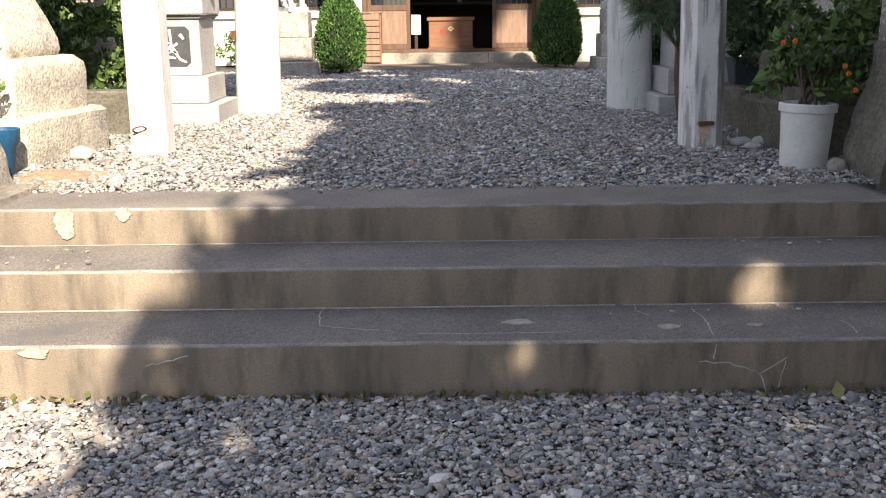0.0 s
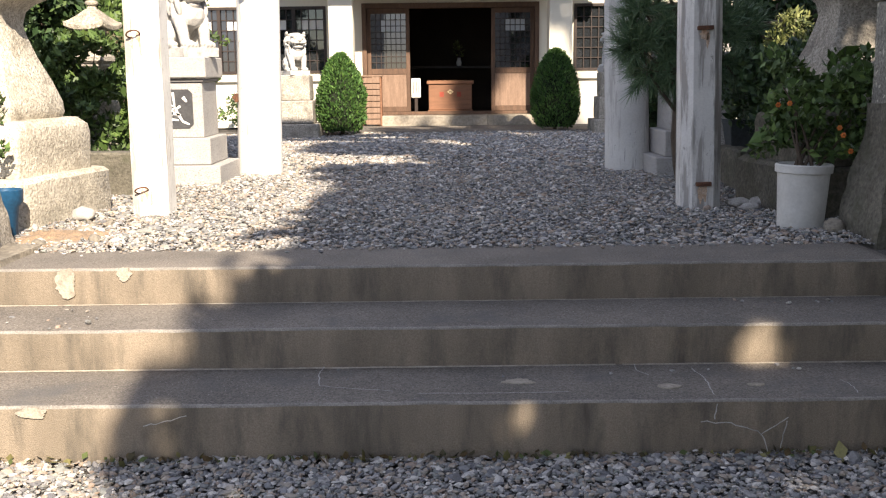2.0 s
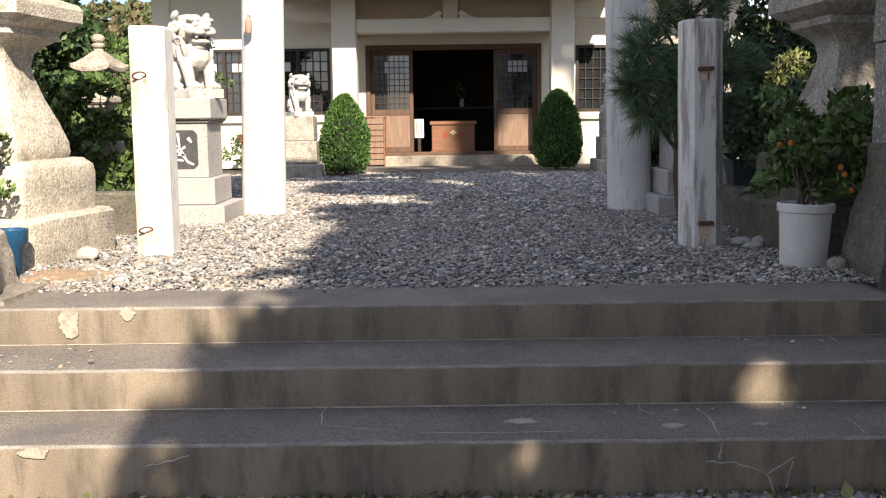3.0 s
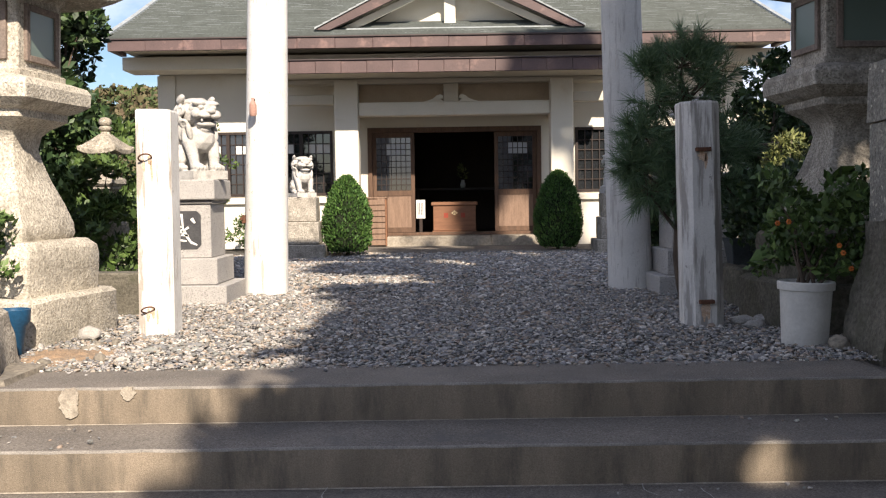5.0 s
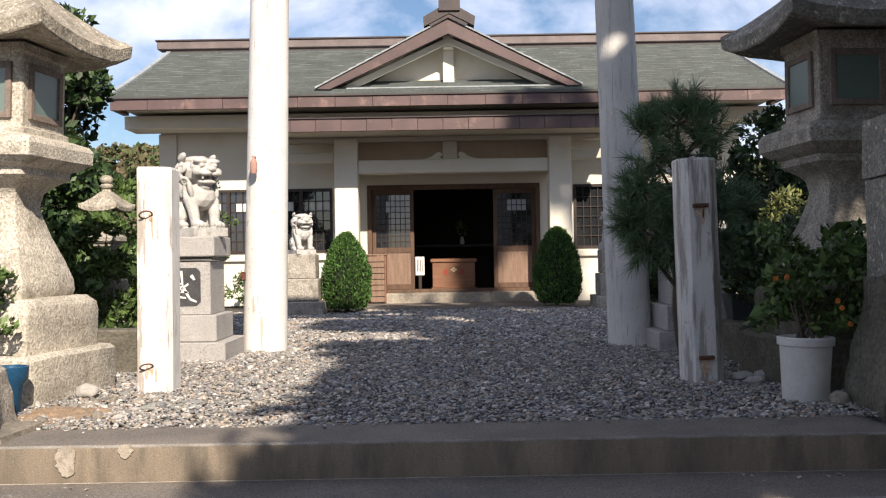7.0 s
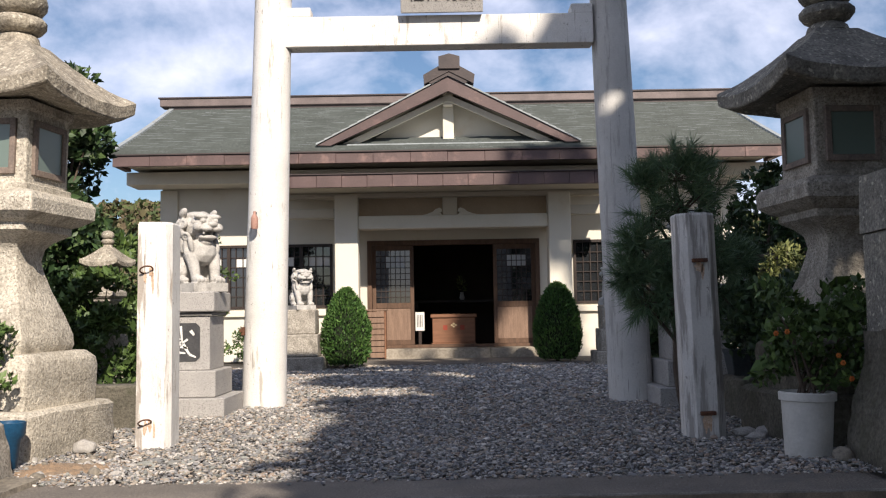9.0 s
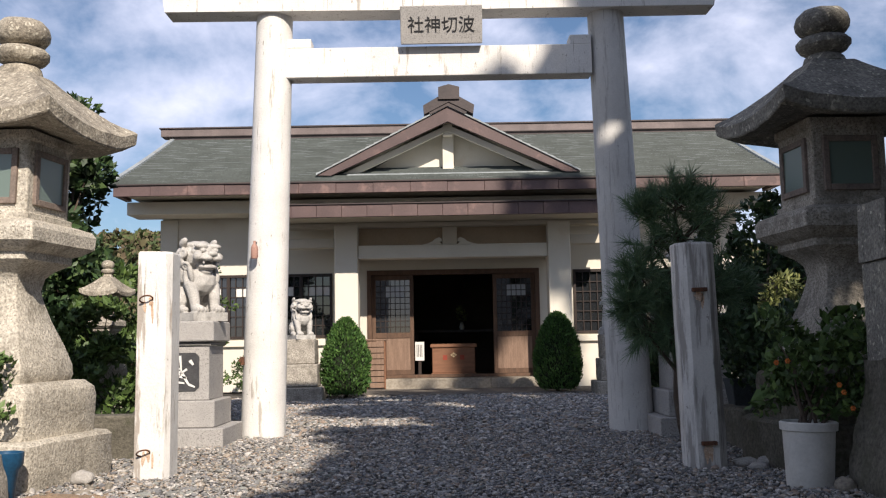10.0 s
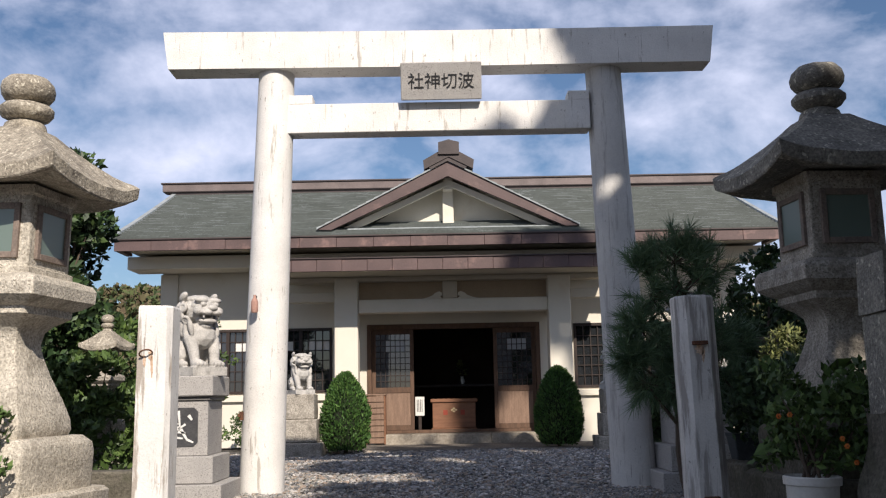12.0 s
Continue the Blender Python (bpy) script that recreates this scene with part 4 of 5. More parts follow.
def grove():
    spots = []
    while len(spots) < 19000:
        x, z = random.uniform(0.3, 12), random.uniform(0.1, 15.2)
        if x < shade_left(z) + random.gauss(0, 0.10) or z > shade_top(x) + random.gauss(0, 0.15):
            continue
        g = noise.noise(Vector((x * 0.75, z * 0.75, 3.3))) + 0.5 * noise.noise(Vector((x * 2.1, z * 2.1, 8.3)))
        if g > (9.0 if z < 5.3 else 0.62 if z < 7 else 0.46):
            continue
        if any(math.hypot(x - hx, z - hz) < hr for hx, hz, hr in GAPS):
            continue
        if 8.15 < z < 8.8 and x < 4.2 and random.random() < 0.75:
            continue
        spots.append((x, -4 + random.uniform(-0.7, 0.7), z / 0.784 - 0.6))
    s = np.array(spots)
    s[:, 0] += (s[:, 1] + 4) * -0.30
    s[:, 2] += (s[:, 1] + 4) * -0.74 + 0.6
    # extra unseen leaves overhead, added to hold sky light off the shaded side
    near = []
    while len(near) < 14000:
        x, y, z = random.uniform(0.8, 7.5), random.uniform(-3.4, 3.6), random.uniform(3.0, 9.0)
        px, pz = x + 0.30 * (y + 4), (z + 0.74 * (y + 4)) * 0.784
        if px < shade_left(pz) + 0.15 or pz > shade_top(px) - 0.2 or any(math.hypot(px - hx, pz - hz) < hr + 0.1 for hx, hz, hr in GAPS):
            continue
        if (pz > 4.4 and noise.noise(Vector((px * 0.75, pz * 0.75, 3.3))) > 0.3) or (8.0 < pz < 8.9 and px < 4.4):
            continue
        near.append((x, y, z))
    s = np.concatenate([s, np.array(near)])
    cuts = [(0.0, 3.2), (3.2, 6.6), (6.6, 20.0)]
    for (a, b), tx, h in zip(cuts, (2.6, 5.0, 8.4), (5.6, 10.0, 11.0)):
        ob = thing("tree", "tall unseen evergreen tree behind the camera, shaped to cast shade", "tree", pose(tx, -4.2, -0.6), group="trees behind the steps")
        sel = s[(s[:, 0] >= a) & (s[:, 0] < b)] - np.array([tx, -4.2, -0.6])
        bm = bmesh.new()
        limb(bm, (0, 0, 0), (0.1, 0.1, h), 0.17, 0.05)
        for k in range(9):
            limb(bm, (0.05, 0, h * (0.25 + 0.08 * k)), tuple(sel[random.randrange(len(sel))]), 0.06, 0.015, 5)
        part("trunk", bm, BARK, ob)
        leaf_object("crown", sel, 0.34, LEAF_DARK, ob, aspect=0.7)


grove()
tall_boxes = [((5.0, 8.6, -1.5, 3.2, 2.2, 6.6), 110, 0.55), ((5.4, 8.6, 2.6, 5.6, 1.2, 6.8), 90, 0.55)]


# ---- clipped bushes at the porch ----
def clipped_bush(at, height, radius, seed):
    ob = thing("conifer_bush", "egg-shaped clipped green conifer bush in the gravel", "bush", pose(*at), group="bushes before the hall")
    bm = bmesh.new()
    limb(bm, (0, 0, -0.03), (0, 0, 0.35), 0.035, 0.03)
    part("trunk", bm, BARK, ob)

    def rad(f):
        return radius * (0.72 + 0.28 * (f / 0.16) ** 0.6 if f < 0.16 else 1.0) * (math.cos(max(0.0, (f - 0.30) / 0.70) * math.pi / 2) ** 0.54 if f > 0.30 else 1.0) * (0.92 + 0.08 * min(1, f / 0.3))

    rows = [(max(0.01, rad(max(k / 14, 0.004)) * 0.86), 0.07 + (height - 0.12) * k / 14) for k in range(15)]
    # solid near-black core paints the shade deep between the leaves
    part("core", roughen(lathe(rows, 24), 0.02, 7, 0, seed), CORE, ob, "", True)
    n = 9500
    f, a = rng.uniform(0.0, 1.0, n) ** 0.9, rng.uniform(0, 2 * np.pi, n)
    r = np.array([rad(max(v, 0.004)) for v in f])
    lump = np.array([noise.noise(Vector((math.cos(t) * 2.2, math.sin(t) * 2.2 + seed, v * 5))) for t, v in zip(a, f)])
    r = r * (0.90 + 0.16 * rng.uniform(0, 1, n) ** 2 + 0.09 * lump)
    p = np.stack([r * np.cos(a), r * np.sin(a), 0.07 + (height - 0.09) * f + rng.normal(0, 0.012, n)], 1)
    way = np.stack([np.cos(a), np.sin(a), np.full(n, 0.9)], 1)
    leaf_object("foliage", p, 0.045, LEAF_BUSH, ob, outward=way, up=0.5, aspect=0.42)


clipped_bush((-1.52, 15.35, 0), 1.28, 0.385, 1.0)
clipped_bush((1.90, 16.0, 0), 1.33, 0.395, 5.0)

# ---- guardian lion statues ----
def lion_mesh():
    """A seated guardian lion with a curled mane, one carved mass facing +x."""
    bm = bmesh.new()

    def ball(c, r, tilt=0.0, sub=2):
        m = Matrix.Translation(c) @ Matrix.Rotation(tilt, 4, "Y") @ Matrix.Diagonal((*r, 1))
        bmesh.ops.create_icosphere(bm, subdivisions=sub, radius=1.0, matrix=m)

    def ring(c, way, big, small):
        """One carved curl: a rolled lock round a knob."""
        q = Vector(way).normalized().to_track_quat("Z", "Y")
        rows = []
        for i in range(14):
            u = 2 * math.pi * i / 14
            rows.append([bm.verts.new(Vector(c) + q @ Vector(((big + small * math.cos(w)) * math.cos(u), (big + small * math.cos(w)) * math.sin(u), small * 1.2 * math.sin(w)))) for w in [2 * math.pi * j / 7 for j in range(7)]])
        for i in range(14):
            for j in range(7):
                bm.faces.new((rows[i][j], rows[(i + 1) % 14][j], rows[(i + 1) % 14][(j + 1) % 7], rows[i][(j + 1) % 7]))
        ball(c, (small * 1.1, small * 1.1, small * 1.1), 0, 1)

    add_box(bm, -0.24, 0.24, -0.17, 0.17, 0.0, 0.075)
    ball((-0.11, 0, 0.20), (0.14, 0.145, 0.15))
    ball((-0.03, 0, 0.32), (0.13, 0.13, 0.20), 0.35)
    ball((0.075, 0, 0.345), (0.135, 0.145, 0.125), 0.3)
    for s in (-1, 1):
        for k in range(12):
            f = k / 11
            ball((0.15 - 0.05 * f * f, s * (0.092 + 0.02 * f), 0.09 + 0.22 * f), (0.040 + 0.022 * f, 0.040 + 0.016 * f, 0.04), 0, 2)
        ball((0.185, s * 0.09, 0.10), (0.068, 0.056, 0.042))
        for k in range(3):
            ball((0.232, s * 0.09 + (k - 1) * 0.036, 0.095), (0.024, 0.018, 0.026), 0, 1)
        ball((-0.07, s * 0.125, 0.19), (0.125, 0.062, 0.12), -0.3)
        ball((0.02, s * 0.145, 0.10), (0.09, 0.045, 0.036))
        ring((-0.02, s * 0.18, 0.20), (0, s, 0), 0.034, 0.013)
        # long locks falling over the shoulder
        for k in range(5):
            f = k / 4
            ball((-0.075 + 0.05 * k, s * (0.125 + 0.02 * math.sin(3 * f)), 0.41 - 0.05 * (k % 2)), (0.024, 0.026, 0.085), 0.25 - 0.15 * k, 2)
        # face: brow rolls, eyes, cheeks, lips, fangs
        ball((0.185, s * 0.068, 0.638), (0.045, 0.066, 0.026), 0.2, 2)
        ball((0.208, s * 0.062, 0.600), (0.022, 0.028, 0.020), 0, 2)
        ball((0.190, s * 0.10, 0.545), (0.05, 0.042, 0.042), 0, 2)
        ball((0.245, s * 0.052, 0.528), (0.034, 0.052, 0.024), 0, 2)
        ball((0.232, s * 0.072, 0.495), (0.012, 0.012, 0.022), 0, 1)
        ball((0.045, s * 0.150, 0.672), (0.060, 0.026, 0.034), -0.5, 2)
    ball((0.04, 0, 0.56), (0.150, 0.150, 0.125))
    ball((0.04, 0, 0.648), (0.135, 0.130, 0.045), 0.05)
    ball((0.13, 0, 0.59), (0.090, 0.125, 0.075))
    ball((0.205, 0, 0.545), (0.062, 0.095, 0.034))
    ball((0.262, 0, 0.568), (0.026, 0.048, 0.026))
    ball((0.185, 0, 0.462), (0.068, 0.086, 0.026), 0.12)
    ball((0.13, 0, 0.47), (0.07, 0.08, 0.05))
    ball((0.175, 0, 0.425), (0.035, 0.055, 0.035))
    # rolled curls of the mane at the sides and nape
    n = 62
    for k in range(n):
        z = 1 - 2 * (k + 0.5) / n
        r = math.sqrt(1 - z * z)
        a = k * 2.39996
        d = Vector((r * math.cos(a), r * math.sin(a), z))
        if d.x > 0.42 or d.z < -0.85 or d.z > 0.62 or (d.x > 0.1 and d.z < -0.2 and abs(d.y) < 0.6):
            continue
        ring(Vector((0.03, 0, 0.535)) + Vector((d.x * 0.165, d.y * 0.172, d.z * 0.15)), d, 0.030, 0.0145)
    for k in range(9):
        ring((0.06 - 0.022 * k, 0.05 * (-1) ** k, 0.678 - 0.004 * k), (0.0, 0.2 * (-1) ** k, 1), 0.022, 0.012)
    for k in range(6):
        ball((-0.11 - 0.012 * k, 0.045 * (-1) ** k, 0.48 - 0.04 * k), (0.04, 0.05, 0.045), 0, 2)
    for k in range(7):
        ball((-0.205 - 0.02 * math.sin(k), 0.04 * math.cos(2.2 * k), 0.18 + 0.04 * k), (0.045, 0.05, 0.05), 0, 2)
    return bm


def lion(place, size, label):
    ob = link_mesh("lion_statue", lion_mesh(), STATUE, True)
    re = ob.modifiers.new("carve", "REMESH")
    re.mode, re.voxel_size = "VOXEL", 0.006
    re.use_smooth_shade = True
    ob.matrix_basis = place @ Matrix.Diagonal((size, size, size, 1))
    return tagged(ob, label, "statue", group="guardian lions")


def pedestal(at, name_bars):
    ob = thing("pedestal", "stepped granite pedestal with a dark carved panel", "pedestal", pose(*at), group="lion pedestals")
    part("plinth", roughen(box(-0.40, 0.40, -0.40, 0.40, -0.05, 0.16, 0.008), 0.002, 6, 1), GRANITE, ob)
    part("plinth", roughen(box(-0.31, 0.31, -0.33, 0.33, 0.162, 0.39, 0.008), 0.002, 6, 1), GRANITE, ob)
    body = part("body", box(-0.25, 0.25, -0.27, 0.27, 0.392, 0.86, 0.006), GRANITE, ob)
    # the neck's darker granite paints the shadow under the slab
    part("neck", box(-0.27, 0.27, -0.29, 0.29, 0.861, 0.892, 0.004), GRANITE_DARK, ob)
    part("slab", roughen(box(-0.30, 0.30, -0.33, 0.33, 0.894, 1.07, 0.010), 0.002, 6, 1), GRANITE, ob)
    c = 0.035
    w, z0, z1 = 0.165, 0.47, 0.80
    pts = [(-w + c, z0), (w - c, z0), (w, z0 + c), (w, z1 - c), (w - c, z1), (-w + c, z1), (-w, z1 - c), (-w, z0 + c)]
    panel = part("panel", prism(pts, -0.276, -0.268), SLATE, body, "dark recessed panel with a pale brushed character")
    if name_bars:
        bm = bmesh.new()
        strokes = [((0.0, 0.775), (0.012, 0.64), 0.022), ((0.085, 0.735), (0.115, 0.695), 0.03), ((-0.08, 0.70), (0.0, 0.66), 0.018), ((0.06, 0.66), (0.0, 0.62), 0.02), ((0.005, 0.64), (-0.05, 0.52), 0.024), ((-0.02, 0.60), (0.06, 0.585), 0.024), ((0.02, 0.62), (0.075, 0.53), 0.028), ((0.075, 0.53), (0.13, 0.505), 0.022), ((-0.03, 0.55), (0.04, 0.54), 0.02)]
        for (xa, za), (xb, zb), wd in strokes:
            d = Vector((xb - xa, zb - za)).normalized()
            nx, nz = -d.y * wd / 2, d.x * wd / 2
            ps = [(xa + nx, za + nz), (xb + nx * 0.6, zb + nz * 0.6), (xb - nx * 0.6, zb - nz * 0.6), (xa - nx, za - nz)]
            a = [bm.verts.new((x, -0.279, z)) for x, z in ps]
            b = [bm.verts.new((x, -0.2762, z)) for x, z in ps]
            bm.faces.new(a)
            for i in range(4):
                bm.faces.new((a[i], b[i], b[(i + 1) % 4], a[(i + 1) % 4]))
        bmesh.ops.recalc_face_normals(bm, faces=bm.faces[:])
        part("brushed_strokes", bm, PAPER, panel)
    return ob


GRANITE_DARK = surf("shadow_granite", (0.22, 0.21, 0.20), (0.17, 0.16, 0.155), 6, 0.9, 120, 0.4)
SLATE = surf("dark_slate", (0.045, 0.045, 0.05), (0.07, 0.07, 0.072), 14, 0.7, 80, 0.4)
pedestal((-2.26, 8.66, 0), True)
pedestal((2.30, 8.95, 0), True)
lion(pose(-2.20, 8.64, 1.071, 0, 0, -42), 1.04, "pale granite guardian lion seated on a pedestal")
lion(pose(2.36, 8.95, 1.071, 0, 0, 206), 1.0, "shaded granite guardian lion seated on a pedestal")


def old_pedestal(at):
    ob = thing("pedestal", "weathered stone pedestal of an old guardian lion", "pedestal", pose(*at), group="lion pedestals")
    part("plinth", roughen(box(-0.38, 0.38, -0.36, 0.36, -0.04, 0.20, 0.015), 0.006, 5, 2, 1), LANTERN, ob)
    part("body", roughen(box(-0.30, 0.30, -0.28, 0.28, 0.202, 0.55, 0.015), 0.006, 5, 2, 2), LANTERN, ob)
    part("slab", roughen(box(-0.26, 0.26, -0.24, 0.24, 0.552, 0.93, 0.015), 0.008, 5, 2, 3), LANTERN, ob)


old_pedestal((-2.22, 15.2, 0))
old_pedestal((2.80, 15.6, 0))
lion(pose(-2.20, 15.2, 0.931, 0, 0, -62), 0.92, "small weathered guardian lion on an old pedestal")
lion(pose(2.78, 15.6, 0.931, 0, 0, 215), 0.92, "small weathered guardian lion on an old pedestal")

# ---- things at the hall door ----
def offering_box():
    ob = thing("offering_box", "reddish wooden offering box with a gilt crest in the doorway", "offering box", pose(0.215, 18.42, 0.25))
    part("body", box(-0.40, 0.40, -0.22, 0.22, 0.03, 0.50, 0.008), WOOD_BOX, ob)
    part("rim", box(-0.435, 0.435, -0.25, 0.25, 0.502, 0.565, 0.008), WOOD_BOX, ob)
    part("foot", box(-0.42, 0.42, -0.235, 0.235, -0.048, 0.029, 0.004), WOOD_BOX, ob)
    for i in range(9):
        x = -0.38 + 0.095 * i
        part("slat", box(x - 0.02, x + 0.02, -0.248, -0.232, 0.5655, 0.5725, 0.001), WOOD_BOX, ob)
    for dx, dz in ((0, 0.026), (0, -0.026), (0.036, 0), (-0.036, 0)):
        r = 0.021
        bm = prism([(dx + r * 1.35 * a, 0.36 + dz + r * b) for a, b in ((-1, 0), (0, -1), (1, 0), (0, 1))], -0.228, -0.221)
        bmesh.ops.recalc_face_normals(bm, faces=bm.faces[:])
        part("crest_petal", bm, GOLD, ob, "gilt diamond petal of a crest")
    for x in (-0.16, 0.16):
        part("lettering_bar", box(x - 0.04, x + 0.04, -0.223, -0.2205, 0.27, 0.36), RED_DYE, ob)


RED_DYE = surf("red_lacquer", (0.33, 0.06, 0.035), (0.26, 0.05, 0.03), 10, 0.6, 60, 0.1)
offering_box()

notice = thing("notice_board", "small white notice on a dark stand by the door", "sign", pose(-0.42, 18.3, 0.202))
part("board", box(-0.085, 0.085, -0.02, -0.005, 0.31, 0.66, 0.003), PAPER, notice)
part("stand", box(-0.03, 0.03, -0.003, 0.03, 0.0, 0.45, 0.003), WOOD_DARK, notice)
part("foot", box(-0.09, 0.09, -0.06, 0.09, 0.0, 0.02, 0.003), WOOD_DARK, notice)
for i in range(4):
    part("text_bar", box(-0.055 + 0.03 * i, -0.043 + 0.03 * i, -0.0225, -0.0203, 0.38, 0.61), INK, notice)

rack = thing("shoe_rack", "faded reddish slatted wooden rack beside the door", "rack", pose(-1.20, 17.72, 0.0))
for x in (-0.165, 0.165):
    part("side_board", box(x - 0.015, x + 0.015, -0.14, 0.14, 0.031, 0.90, 0.004), WOOD_BOX, rack)
for i in range(8):
    part("slat", box(-0.149, 0.149, -0.13, -0.11, 0.05 + 0.105 * i, 0.142 + 0.105 * i, 0.004), WOOD_PALE, rack)
part("top", box(-0.20, 0.20, -0.16, 0.16, 0.901, 0.925, 0.004), WOOD_PALE, rack)

altar = thing("altar_table", "dark wooden altar table inside the hall", "table", pose(0.3, 20.2, 0.202))
part("tabletop", box(-0.9, 0.9, -0.3, 0.3, 0.85, 0.90, 0.006), WOOD_DARK, altar)
for x in (-0.82, 0.82):
    for y in (-0.24, 0.24):
        part("leg", box(x - 0.03, x + 0.03, y - 0.03, y + 0.03, 0.0, 0.849), WOOD_DARK, altar)
vase = thing("flower_vase", "small vase of yellow and green sprigs on the altar", "vase", pose(0.42, 20.1, 1.103))
part("vase", lathe([(0.04, 0), (0.055, 0.05), (0.04, 0.11), (0.03, 0.14), (0.04, 0.16)], 16), PAPER, vase, "", True)
sp, ways = clump_spots([(0, 0, 0.3), (-0.05, 0, 0.42)], [(0.12, 0.1, 0.14), (0.06, 0.06, 0.08)], 40)
leaf_object("sprigs", sp, 0.07, LEAF_YELLOW, vase, outward=ways)

# ---- flask and hook on the gate column ----
flask = thing("hanging_flask", "small dusty pink flask tied to the gate column", "flask", pose(-1.735, 8.985, 1.66))
part("body", lathe([(0.028, 0.0), (0.034, 0.02), (0.034, 0.10), (0.024, 0.125), (0.013, 0.14), (0.013, 0.165)], 16), surf("pink_clay", (0.42, 0.25, 0.20), (0.34, 0.2, 0.16), 20, 0.8, 80, 0.2), flask, "", True)
part("cord", box(-0.006, 0.006, 0.0, 0.10, 0.15, 0.165), WOOD_DARK, flask)
hook = thing("iron_hook", "small dark iron hook on the gate column", "hook", pose(-1.865, 9.08, 0.70))
part("plate", box(-0.02, 0.012, 0.0, 0.05, -0.03, 0.05, 0.004), RUST, hook)
part("pin", box(-0.03, -0.01, -0.03, 0.0, 0.0, 0.03, 0.004), RUST, hook)

# ---- raised bed, pots, plants on the shaded side ----
bed = thing("raised_bed", "raised planting bed behind rough stone kerbs", "planting bed", kind="structure")
y = 5.95
while y < 9.3:
    ln = random.uniform(0.42, 0.62)
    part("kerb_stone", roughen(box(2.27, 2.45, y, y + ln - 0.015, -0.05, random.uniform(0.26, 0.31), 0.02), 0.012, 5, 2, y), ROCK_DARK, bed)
    y += ln
bm = bmesh.new()
bmesh.ops.create_grid(bm, x_segments=24, y_segments=40, size=1.0)
for v in bm.verts:
    v.co = Vector((4.0 + 1.6 * v.co.x, 8.2 + 2.3 * v.co.y, 0.24 + 0.03 * noise.noise(v.co * 6)))
part("soil", bm, DIRT, bed)

pot = thing("flower_pot", "white plastic pot with a leafy orange-flowered shrub", "pot", pose(2.08, 5.58, 0.0, 0, 1.2, 0))
part("pot", lathe([(0.124, -0.02), (0.128, 0.0), (0.144, 0.315), (0.147, 0.318), (0.158, 0.32), (0.160, 0.362), (0.152, 0.368), (0.144, 0.36), (0.140, 0.325), (0.0005, 0.32)], 36), DUSTY, pot, "white plastic pot with a rolled rim", True)
for k in range(7):
    bm = bmesh.new()
    limb(bm, (0.02 * k - 0.06, 0.01, 0.30), (random.uniform(-0.2, 0.35), random.uniform(-0.1, 0.3), random.uniform(0.6, 0.9)), 0.012, 0.004, 5)
    part("stem", bm, BARK, pot)
cs = [(random.uniform(-0.17, 0.42), random.uniform(-0.12, 0.35), random.uniform(0.42, 0.98)) for k in range(46)]
sp, ways = clump_spots(cs, [(0.11, 0.11, 0.08)] * 46, 60, 0.3)
leaf_object("leaves", sp, 0.055, LEAF_BROAD, pot, outward=ways * 0.5)
for c in ((-0.19, -0.04, 0.70), (-0.14, -0.08, 0.71), (0.12, -0.15, 0.58), (0.14, -0.16, 0.54), (0.20, -0.13, 0.45)):
    bm = bmesh.new()
    for k in range(6):
        a = k * math.pi / 3
        m = Matrix.Translation(Vector(c) + Vector((0.009 * math.cos(a), -0.01, 0.009 * math.sin(a)))) @ Matrix.Diagonal((0.008, 0.005, 0.008, 1))
        bmesh.ops.create_icosphere(bm, subdivisions=1, radius=1.0, matrix=m)
    part("blossom", bm, ORANGE, pot)

for x, y, w, h in ((2.75, 7.7, 0.15, 0.26), (2.55, 8.3, 0.12, 0.22), (3.05, 7.2, 0.16, 0.30)):
    p = thing("plant_pot", "dark plastic plant pot in the raised bed", "pot", pose(x, y, 0.25), group="pots in the raised bed")
    part("pot", soft_square([(w * 0.75, 0.0), (w, h), (w * 1.06, h + 0.005), (w * 1.06, h + 0.03)], 1, 0.002, x, 0.01), surf("dark_plastic", (0.06, 0.07, 0.075), (0.045, 0.05, 0.055), 9, 0.5, 60, 0.1), p)
    sp, ways = clump_spots([(0, 0, h + 0.25), (0.1, 0.0, h + 0.45), (-0.1, 0.1, h + 0.4)], [(0.22, 0.22, 0.18)] * 3, 260, 0.2)
    leaf_object("leaves", sp, 0.07, LEAF_DARK, p, outward=ways * 0.4)


def pine_tuft(out, at, way, n, length):
    for k in range(n):
        d = Vector((random.gauss(0, 0.55), random.gauss(0, 0.55), random.gauss(0, 0.55))) + way
        d.normalize()
        root = at + way * random.uniform(-0.09, 0.05)
        tip = root + d * length * random.uniform(0.75, 1.15) - Vector((0, 0, 0.012))
        s = d.orthogonal().normalized()
        s.rotate(Matrix.Rotation(random.uniform(0, 6.28), 3, d))
        out.append((root - s * 0.0036, root + s * 0.0036, tip))


